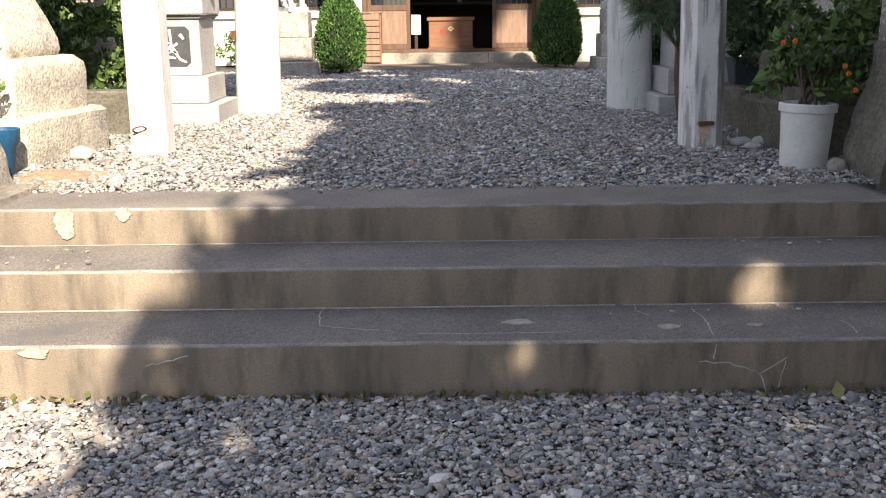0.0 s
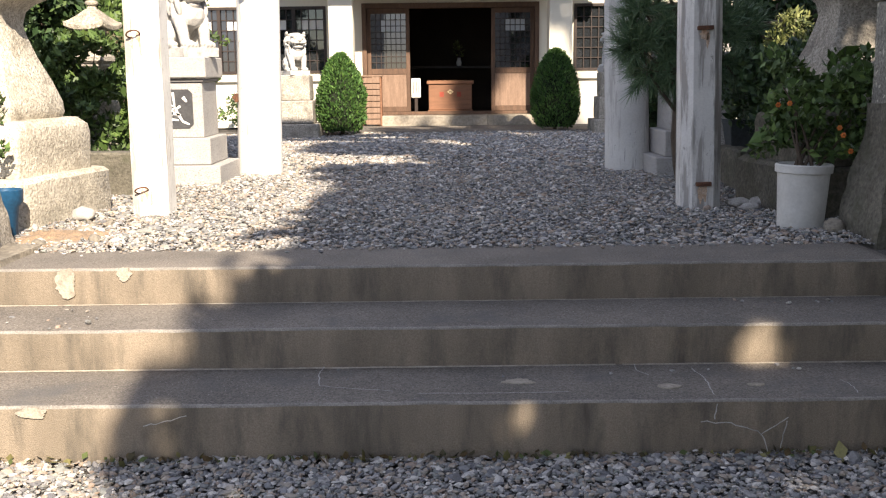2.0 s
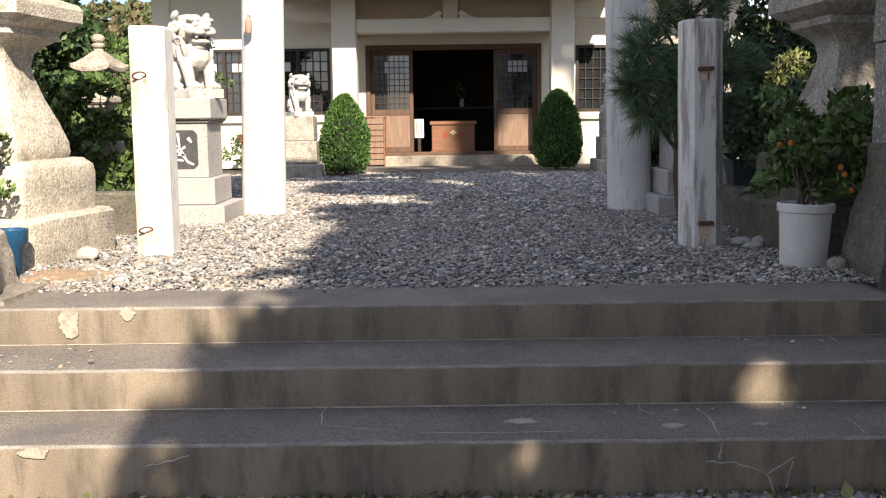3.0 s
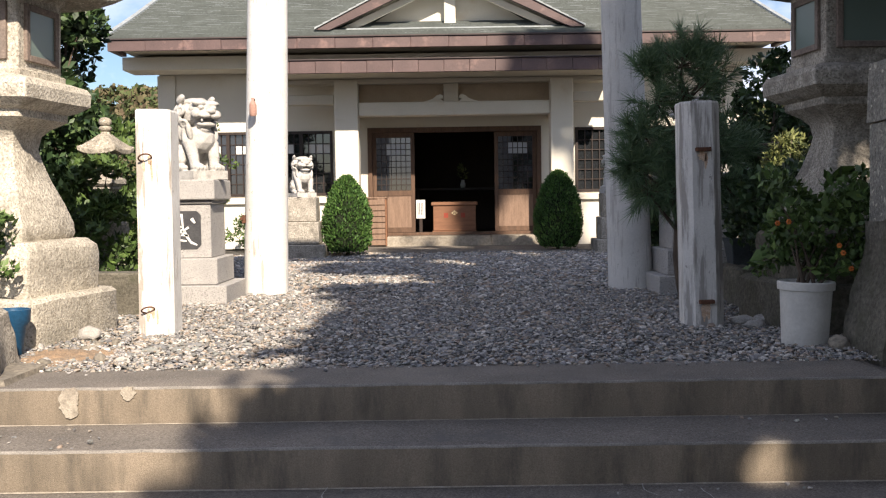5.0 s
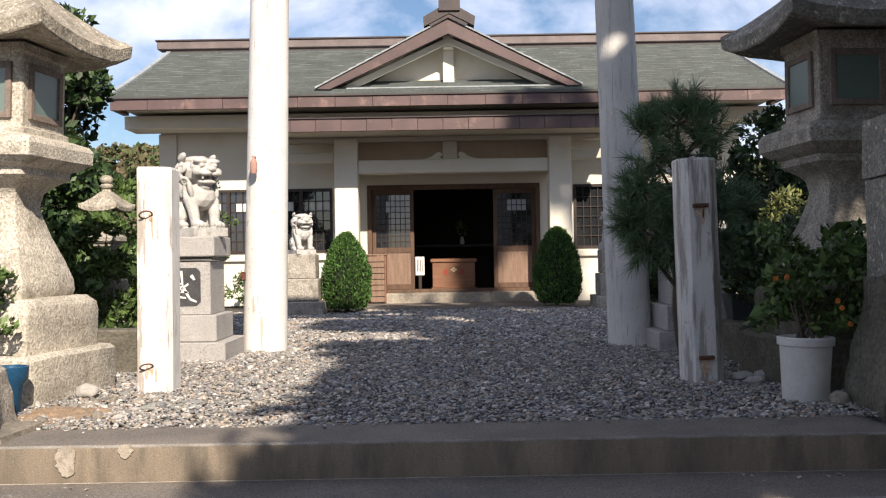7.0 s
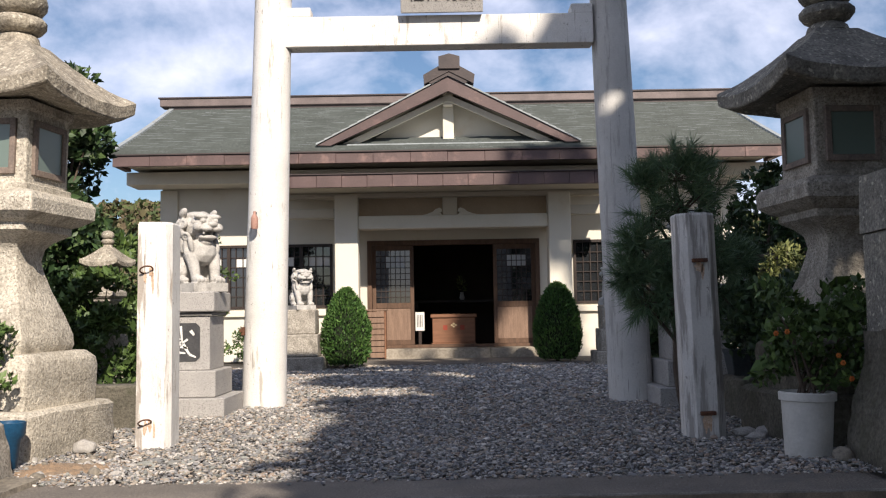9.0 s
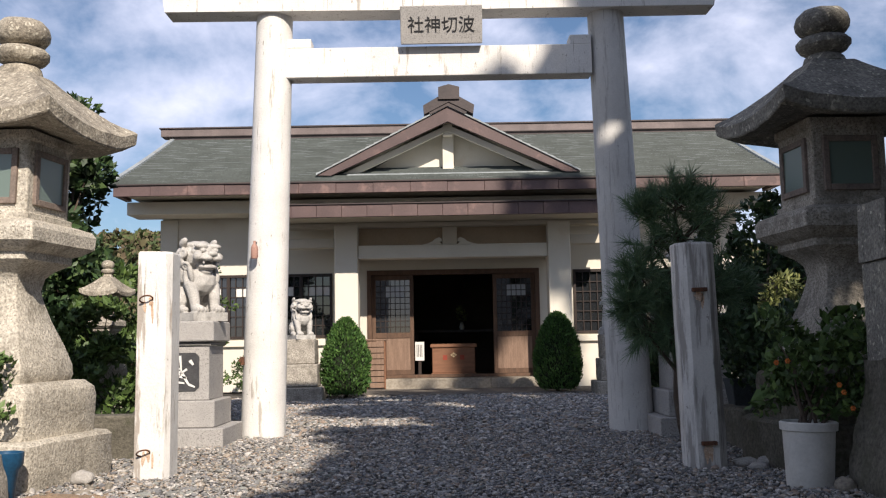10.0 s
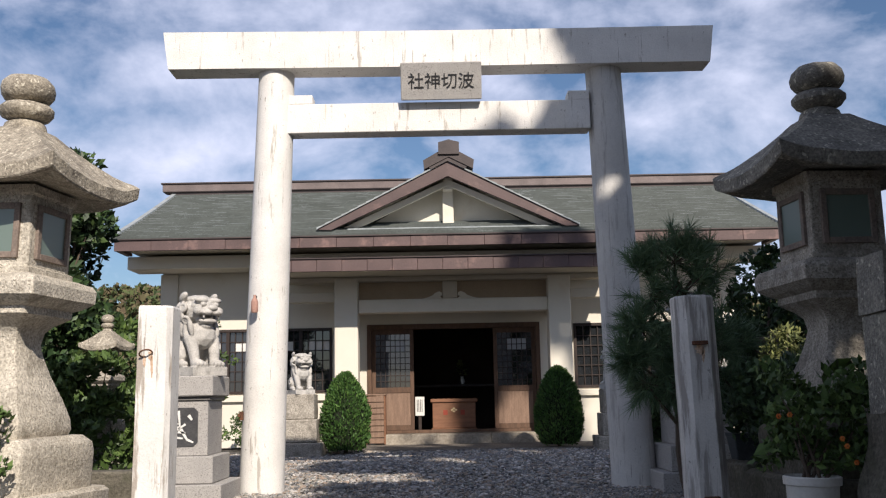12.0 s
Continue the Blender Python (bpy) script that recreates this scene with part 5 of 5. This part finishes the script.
def pine():
    ob = thing("pine_tree", "young dark pine with long needle tufts by the gate", "pine", pose(1.80, 7.55, 0.0))
    bm = bmesh.new()
    limb(bm, (0.12, 0.1, -0.05), (0.08, 0.05, 0.8), 0.05, 0.04)
    limb(bm, (0.08, 0.05, 0.78), (0.05, 0.0, 1.75), 0.04, 0.022)
    out = []
    clumps = [((0.06, 0, 1.86), 0.30, 44, 0.9), ((0.30, 0.05, 1.84), 0.20, 24, 0.8), ((-0.18, 0.0, 1.82), 0.20, 22, 0.8), ((0.12, -0.05, 1.62), 0.24, 20, 0.4), ((-0.16, -0.05, 1.60), 0.15, 9, 0.3),
              ((-0.26, -0.05, 1.36), 0.18, 30, 0.5), ((-0.32, -0.08, 1.10), 0.20, 40, 0.3), ((-0.10, -0.05, 1.18), 0.22, 36, 0.4), ((-0.22, -0.05, 0.92), 0.18, 30, 0.2), ((-0.02, -0.05, 0.90), 0.2, 26, 0.3),
              ((0.28, 0.1, 1.30), 0.26, 40, 0.5), ((0.40, 0.15, 0.98), 0.28, 50, 0.3), ((0.50, 0.2, 1.25), 0.2, 26, 0.4), ((0.05, 0.1, 1.0), 0.2, 20, 0.3)]
    for c, r, n, up in clumps:
        c = Vector(c)
        limb(bm, (0.06, 0.03, c.z - 0.35), c, 0.02, 0.008, 5)
        for k in range(n):
            d = Vector((random.gauss(0, 1), random.gauss(0, 1), random.gauss(0, 0.8) + up * 0.5)).normalized()
            at = c + d * r * random.uniform(0.5, 0.95)
            way = (d + Vector((0, 0, up))).normalized()
            if k % 2 == 0:
                limb(bm, c, at, 0.007, 0.004, 4)
            pine_tuft(out, at, way, 50, 0.155)
    part("trunk", bm, BARK, ob)
    me = bpy.data.meshes.new("needles")
    vs = [tuple(v) for tri in out for v in tri]
    me.from_pydata(vs, [], [(3 * i, 3 * i + 1, 3 * i + 2) for i in range(len(out))])
    me.materials.append(NEEDLE)
    nd = new("needles", me)
    nd.parent = ob


pine()

# dark evergreens behind the bed and behind the sunlit lantern
def dense_tree(label, at, boxes, per, size, material, trunk=0.07, height=2.0, category="tree", aspect=0.5):
    cs, rs = [], []
    for (x0, x1, y0, y1, z0, z1), n, r in boxes:
        for k in range(n):
            cs.append((random.uniform(x0, x1) - at[0], random.uniform(y0, y1) - at[1], random.uniform(z0, z1) - at[2]))
            rs.append((r, r, r * 0.8))
    return leafy_tree(label, at, height, cs, rs, per, size, material, trunk, category, aspect)


dense_tree("dark evergreen shrub in the raised bed", (3.3, 9.6, 0.24), [((2.65, 4.6, 9.2, 10.4, 0.5, 1.5), 60, 0.26), ((3.3, 4.8, 9.6, 10.6, 1.4, 2.2), 30, 0.24), ((2.1, 2.9, 9.9, 10.6, 0.1, 0.85), 22, 0.2)], 130, 0.085, LEAF_DARK, 0.06)
for x, z in ((3.02, 2.35), (3.35, 1.95), (3.75, 2.35), (4.3, 2.75)):
    dense_tree("narrow dark conifer behind the raised bed", (x, 10.9, 0.0), [((x - 0.03 - 0.22 * (1 - k / 9), x + 0.03 + 0.22 * (1 - k / 9), 10.8, 11.0, z * (0.15 + 0.85 * k / 9), z * (0.2 + 0.85 * k / 9)), 4, 0.11) for k in range(10)], 70, 0.06, LEAF_DARK, 0.04, z * 0.9)
dense_tree("yellow-green shrub catching the light", (2.95, 8.3, 0.24), [((2.78, 3.18, 8.1, 8.5, 0.9, 1.35), 16, 0.12)], 90, 0.05, LEAF_YELLOW, 0.03, 0.9, "shrub", 0.35)
dense_tree("leafy dark shrub in the raised bed", (2.6, 7.3, 0.24), [((2.35, 3.3, 6.9, 8.2, 0.45, 1.0), 34, 0.17)], 110, 0.06, LEAF_DARK, 0.03, 0.6, "shrub")
dense_tree("dark broad-leaved evergreen behind the lantern", (-4.0, 10.0, 0.0), [((-4.9, -3.65, 9.4, 10.6, 1.6, 3.3), 70, 0.26), ((-4.7, -3.6, 9.5, 10.5, 2.6, 3.35), 40, 0.2), ((-4.8, -3.45, 9.2, 10.6, 0.3, 1.8), 60, 0.27)], 130, 0.095, LEAF_DARK, 0.08, 2.6)
dense_tree("bushy green shrub beside the path", (-3.3, 9.6, 0.0), [((-3.75, -2.75, 9.3, 10.6, 0.15, 1.15), 46, 0.2), ((-3.6, -2.75, 8.75, 9.1, 0.15, 0.85), 16, 0.17), ((-3.42, -2.92, 8.5, 8.7, 0.65, 1.22), 20, 0.10), ((-3.7, -3.2, 9.4, 10.5, 0.9, 1.6), 12, 0.18)], 120, 0.07, LEAF_BROAD, 0.03, 0.8, "shrub")
dense_tree("tall evergreen behind the hall", (-8.6, 16.0, 0.0), [((-9.8, -7.6, 14.8, 17.5, 0.6, 3.6), 40, 0.5)], 140, 0.16, LEAF_DARK, 0.12, 3.0)
dense_tree("sparse green twigs behind the lion", (-2.32, 9.35, 0.0), [((-2.45, -1.95, 9.3, 9.45, 0.9, 1.75), 12, 0.07)], 22, 0.05, LEAF_BROAD, 0.012, 1.4, "shrub")
dense_tree("low shrub against the hall wall", (-3.1, 17.2, 0.0), [((-3.9, -2.6, 17.0, 17.5, 0.1, 0.75), 26, 0.14)], 60, 0.06, LEAF_BROAD, 0.02, 0.5, "shrub")
dense_tree("small weed growing on the lantern base", (-2.75, 5.95, 0.40), [((-2.98, -2.60, 5.70, 5.95, 0.40, 0.85), 20, 0.075)], 32, 0.05, LEAF_BROAD, 0.008, 0.3, "shrub")

# out of view, added to keep sky light off the right side
dense_tree("large unseen evergreen tree added at the side to block sky light", (6.6, 2.2, -0.05), tall_boxes, 110, 0.26, LEAF_DARK, 0.22, 5.5, aspect=0.7)

# wooded hill behind
bm = bmesh.new()
bmesh.ops.create_grid(bm, x_segments=40, y_segments=16, size=1.0)
for v in bm.verts:
    x, y = v.co.x * 60, 55 + v.co.y * 18
    h = 7.6 * math.exp(-((y - 60) / 14) ** 2) * (1.0 + 0.25 * noise.noise(Vector((x * 0.06, 1, 1)))) * (1.0 if x < 0 else 0.78)
    v.co = Vector((x, y, h - 0.5))
tagged(link_mesh("backdrop", bm, surf("hillside", (0.07, 0.075, 0.035), (0.05, 0.06, 0.03), 0.4, 1.0, 3, 0.5)), "distant wooded hillside", "hill", kind="structure")
hs = np.stack([rng.uniform(-36, 36, 52000), rng.uniform(44, 60, 52000), np.zeros(52000)], 1)
hs[:, 2] = [7.6 * math.exp(-((y - 60) / 14) ** 2) * (1.0 + 0.25 * noise.noise(Vector((x * 0.06, 1, 1)))) * (1.0 if x < 0 else 0.78) - 0.3 + 0.9 * abs(noise.noise(Vector((x * 0.5, y * 0.5, 0)))) + random.uniform(0, 0.5) for x, y, _ in hs]
ob = leaf_object("hill_trees", hs, 0.34, LEAF_HILL, None, "brown and green woods on the distant hillside", aspect=0.8, kind="stuff")
tagged(ob, category="woods")

# ---- rocks, pots and litter by the steps ----
def rock(at, r, label, material, seed, group="", turn=0):
    bm = bmesh.new()
    bmesh.ops.create_icosphere(bm, subdivisions=3, radius=1.0)
    for v in bm.verts:
        n = 1 + 0.22 * noise.noise(v.co * 1.3 + Vector((seed, 0, 0))) + 0.06 * noise.noise(v.co * 5 + Vector((seed, 0, 0)))
        v.co = Vector((v.co.x * r[0] * n, v.co.y * r[1] * n, max(-0.6, v.co.z) * r[2] * n))
    ob = link_mesh("stone", bm, material, True)
    ob.matrix_basis = pose(*at, 0, 0, turn)
    return tagged(ob, label, "stone", group)


# ---- small lantern in the shrubs ----
small = stone_lantern(pose(-3.14, 9.1, 0.44, 0, 0, -8), "small mossy stone lantern half hidden in shrubs", 41.0, LANTERN, LANTERN, LANTERN_ROOF_SUNLIT)
small.scale = (0.33, 0.33, 0.40)
rock((-3.14, 9.1, 0.20), (0.26, 0.26, 0.34), "mossy rock carrying the small lantern", LANTERN_DARK, 51)

PALE = surf("pale_stone", (0.42, 0.40, 0.37), (0.33, 0.31, 0.29), 10, 0.9, 90, 0.4)
rock((-2.28, 6.18, 0.04), (0.075, 0.06, 0.05), "rounded bluish stone by the lantern base", PALE, 1, "loose stones")
rock((-1.90, 5.30, 0.02), (0.035, 0.03, 0.035), "small dark stone in the gravel", ROCK, 2, "loose stones")
rock((2.02, 6.55, 0.02), (0.085, 0.05, 0.035), "flat pale stone by the post", PALE, 3, "loose stones")
rock((2.14, 6.50, 0.03), (0.08, 0.045, 0.035), "flat pale stone by the post", PALE, 4, "loose stones", 20)
rock((2.05, 6.38, 0.015), (0.07, 0.04, 0.025), "flat pale stone by the post", PALE, 5, "loose stones")
rock((2.20, 5.38, 0.03), (0.06, 0.05, 0.05), "rounded grey stone beside the pot", ROCK, 6, "loose stones")
rock((-2.12, 5.75, 0.01), (0.06, 0.04, 0.02), "flat brown stone in the soil", ROCK, 7, "loose stones")
for k in range(16):
    rock((random.uniform(-2.5, -1.75), random.uniform(5.15, 6.2), 0.005), (random.uniform(0.02, 0.045), random.uniform(0.02, 0.035), random.uniform(0.015, 0.03)), "loose brownish stone in the sandy soil", random.choice([ROCK, PALE]), 10 + k, "loose stones", random.uniform(0, 180))
bm = bmesh.new()
bmesh.ops.create_grid(bm, x_segments=60, y_segments=60, size=1.0)
for v in bm.verts:
    d = v.co.length * (1 + 0.5 * noise.noise(v.co * 2.3))
    lump = noise.noise(v.co * 9) * 0.014 + noise.noise(v.co * 23) * 0.007
    v.co = Vector((-2.17 + v.co.x * 0.34, 5.50 + v.co.y * 0.36, 0.028 - 0.05 * max(0.0, d - 0.25) + lump))
tagged(link_mesh("sand_patch", bm, SAND, True), "low heap of orange sandy soil in the gravel", "soil", kind="structure")

# pillar of the fence beside the steps, its rock foot, and the flagstone
def fence_pillar(at, flip, label):
    ob = thing("stone_pillar", label, "stone pillar", pose(*at), group="pillars beside the steps")
    s = -1 if flip else 1
    bm = lathe([(0.27, -0.25), (0.255, 0.05), (0.215, 0.30), (0.18, 0.55), (0.165, 0.72)], square=True)
    bmesh.ops.subdivide_edges(bm, edges=bm.edges[:], cuts=3, use_grid_fill=True)
    roughen(bm, 0.028, 4.6, 1, 3.0 + s)
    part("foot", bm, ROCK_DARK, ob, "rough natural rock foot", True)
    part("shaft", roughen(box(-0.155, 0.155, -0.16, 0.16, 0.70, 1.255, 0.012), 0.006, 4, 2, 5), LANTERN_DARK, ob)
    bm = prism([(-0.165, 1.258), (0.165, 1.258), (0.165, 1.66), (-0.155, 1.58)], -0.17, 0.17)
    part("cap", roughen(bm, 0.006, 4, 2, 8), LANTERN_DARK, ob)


fence_pillar((2.52, 5.24, 0), False, "shaded stone pillar on a rough rock foot")
bm = lathe([(0.29, -0.2), (0.28, 0.1), (0.24, 0.30), (0.16, 0.37)], square=True)
bmesh.ops.subdivide_edges(bm, edges=bm.edges[:], cuts=3, use_grid_fill=True)
side_rock = link_mesh("stone", roughen(bm, 0.03, 3.0, 1, 9.0), LANTERN, True)
side_rock.matrix_basis = pose(-2.54, 4.92, 0, 0, 0, 12)
tagged(side_rock, "large rough sunlit stone beside the top step", "stone")
flag = roughen(prism([(-2.7, -0.06), (-2.10, -0.06), (-2.12, 0.03), (-2.7, 0.05)], 4.62, 5.12), 0.008, 5, 3, 2)
tagged(link_mesh("flagstone", flag, ROCK), "rough brown flagstone beside the top step", "flagstone")
blue = thing("blue_pot", "small blue plastic bowl beside the lantern base", "pot", pose(-2.50, 5.58, 0.0))
part("bowl", lathe([(0.045, 0.0), (0.055, 0.01), (0.075, 0.17), (0.10, 0.20), (0.105, 0.27), (0.098, 0.272), (0.09, 0.21), (0.06, 0.18), (0.001, 0.17)], 28), surf("blue_plastic", (0.015, 0.075, 0.16), (0.012, 0.06, 0.13), 9, 0.4, 60, 0.05), blue, "", True)
block = tagged(link_mesh("stone_block", roughen(box(-2.95, -2.22, 7.55, 7.8, -0.05, 0.33, 0.015), 0.006, 5, 2, 4), ROCK_DARK), "dark low stone kerb block behind the post", "stone block")

# fallen leaves and moss along the foot of the steps
ls = np.stack([rng.uniform(-1.9, 2.2, 240), 3.63 - np.abs(rng.normal(0, 0.03, 240)) - 0.012, np.full(240, -0.565) + rng.normal(0, 0.006, 240)], 1)
lo = leaf_object("leaf_litter", ls, 0.032, LITTER, None, "yellow and brown fallen leaves along the steps", up=0.0, aspect=0.6, kind="stuff")
tagged(lo, category="leaves")

# ---- patches and cracks on the steps ----
def blob(cx, cy, rx, ry, seed):
    pts = []
    for k in range(36):
        a = 2 * math.pi * k / 36
        n = 1 + 0.45 * noise.noise(Vector((math.cos(a) * 1.6 + seed, math.sin(a) * 1.6, seed))) + 0.3 * noise.noise(Vector((math.cos(a) * 6 + seed, math.sin(a) * 6, seed)))
        pts.append((cx + rx * n * math.cos(a), cy + ry * n * math.sin(a)))
    return pts


def flat_patch(cx, cy, z, rx, ry, seed):
    bm = prism(blob(cx, cy, rx, ry, seed), z, z + 0.007)
    for v in bm.verts:
        v.co.y, v.co.z = v.co.z, v.co.y
    bmesh.ops.recalc_face_normals(bm, faces=bm.faces[:])
    part("mortar_patch", bm, MORTAR, steps)


flat_patch(0.313, 3.865, -0.362, 0.062, 0.03, 1)
flat_patch(0.909, 3.784, -0.362, 0.047, 0.03, 2)
flat_patch(1.268, 3.792, -0.362, 0.035, 0.016, 3)
for cx, cz, rx, rz, y, sd in ((-1.783, -0.07, 0.055, 0.065, 4.562, 4), (-1.508, -0.03, 0.036, 0.028, 4.562, 5), (-1.585, -0.385, 0.055, 0.02, 3.622, 6)):
    part("mortar_patch", prism(blob(cx, cz, rx, rz, sd), y, y + 0.02), MORTAR, steps)


def crack(points, flat, at, width):
    """A thin filled crack; flat: on a tread, else on a riser."""
    bm = bmesh.new()
    fine = []
    for (ax, ay), (bx, by) in zip(points, points[1:]):
        for k in range(6):
            f = k / 6
            w = 0.008 * noise.noise(Vector((ax * 9 + f * 3, ay * 9, 4)))
            fine.append((ax + (bx - ax) * f + w, ay + (by - ay) * f + w))
    fine.append(points[-1])
    rows = []
    for i, (x, y) in enumerate(fine):
        a, b = fine[max(0, i - 1)], fine[min(len(fine) - 1, i + 1)]
        d = Vector((b[0] - a[0], b[1] - a[1]))
        d = d.normalized() if d.length else Vector((1, 0))
        wd = width * (0.6 + 0.8 * abs(noise.noise(Vector((x * 20, y * 20, 1)))))
        p, q = (x - d.y * wd, y + d.x * wd), (x + d.y * wd, y - d.x * wd)
        rows.append([bm.verts.new((u, v, at) if flat else (u, at, v)) for u, v in (p, q)])
    for r, s in zip(rows, rows[1:]):
        bm.faces.new((r[0], r[1], s[1], s[0]))
    part("crack", bm, CRACK, steps)


for line in ([(-0.51, 4.05), (-0.52, 3.92), (-0.50, 3.77), (-0.40, 3.74), (-0.2, 3.69)], [(0.83, 4.02), (0.82, 3.93), (0.86, 3.86)], [(1.06, 3.95), (1.08, 3.82), (1.07, 3.70), (1.06, 3.60)], [(1.62, 3.77), (1.64, 3.68), (1.62, 3.60)], [(-0.1, 3.66), (0.2, 3.65), (0.5, 3.66)]):
    crack([(x, y + 0.06) for x, y in line], True, -0.353, 0.0028)
for line in ([(1.0, -0.45), (1.12, -0.455), (1.24, -0.50), (1.29, -0.47), (1.34, -0.435)], [(1.24, -0.50), (1.265, -0.575)], [(1.335, -0.45), (1.315, -0.56)], [(-1.16, -0.44), (-1.08, -0.425), (-0.99, -0.40)], [(1.06, -0.38), (1.055, -0.44)]):
    crack(line, False, 3.6205, 0.0028)


# pale mortar lines where treads meet risers
for x0, x1, y, z in ((-2.4, 0.75, 4.082, -0.357), (0.78, 2.2, 4.082, -0.357), (-2.2, 2.1, 4.562, -0.177)):
    bm = bmesh.new()
    n = 60
    rows = []
    for i in range(n + 1):
        x = x0 + (x1 - x0) * i / n
        w = (0.009 if z < -0.3 else 0.006) * (0.6 + 0.8 * abs(noise.noise(Vector((x * 6, 2, 2)))))
        rows.append([bm.verts.new((x, y - w, z)), bm.verts.new((x, y, z + 0.002)), bm.verts.new((x, y + 0.003, z + w * 0.6))])
    for a, b in zip(rows, rows[1:]):
        for k in (0, 1):
            bm.faces.new((a[k], b[k], b[k + 1], a[k + 1]))
    part("mortar_joint", bm, MORTAR, steps)

# rust runs on the posts
RUST_RUN = surf("rust_stain", (0.50, 0.33, 0.22), (0.60, 0.47, 0.36), 30, 0.9, 120, 0.2)
for owner, shift, spots_ in ((post_l, 0.018, ((-0.06, 1.12, 0.010, 0.035), (-0.02, 1.16, 0.014, 0.03), (-0.01, 1.09, 0.007, 0.06), (-0.05, 0.125, 0.012, 0.045), (-0.02, 0.15, 0.014, 0.035), (0.01, 0.11, 0.008, 0.05))),
                      (post_r, 0.0, ((0.0, 1.13, 0.03, 0.035), (0.01, 0.12, 0.022, 0.06), (-0.02, 0.10, 0.012, 0.05), (0.02, 1.09, 0.01, 0.05)))):
    for i, (x, z, rx, rz) in enumerate(spots_):
        part("rust_stain", prism(blob(x, z, rx, rz, i + 2.5), -0.1345 + shift, -0.128 + shift), RUST_RUN, owner)

# pebbles kicked onto the treads, and a tuft of grass at the end of the top step
pb = np.concatenate([spread(26, -2.3, -1.5, 4.12, 4.5, -0.172, 0.0), spread(14, 1.3, 1.9, 4.35, 4.54, -0.172, 0.0), spread(10, -0.5, 1.8, 3.9, 4.05, -0.352, 0.0), spread(60, -2.5, 2.1, 4.9, 5.04, 0.006, 0.0)])
scatter_stones("pebbles", "loose pebbles lying on the concrete treads", len(pb), pb, 0.016, GRAVEL)
grass = thing("grass_tuft", "small green tuft of weeds at the end of the step", "grass", pose(2.22, 4.50, -0.18))
sp, ways = clump_spots([(0, 0, 0.05), (0.08, 0.03, 0.06), (-0.04, -0.02, 0.03)], [(0.08, 0.05, 0.05)] * 3, 60, 0.2)
leaf_object("blades", sp, 0.06, LEAF_BROAD, grass, outward=ways, up=0.8, aspect=0.18)
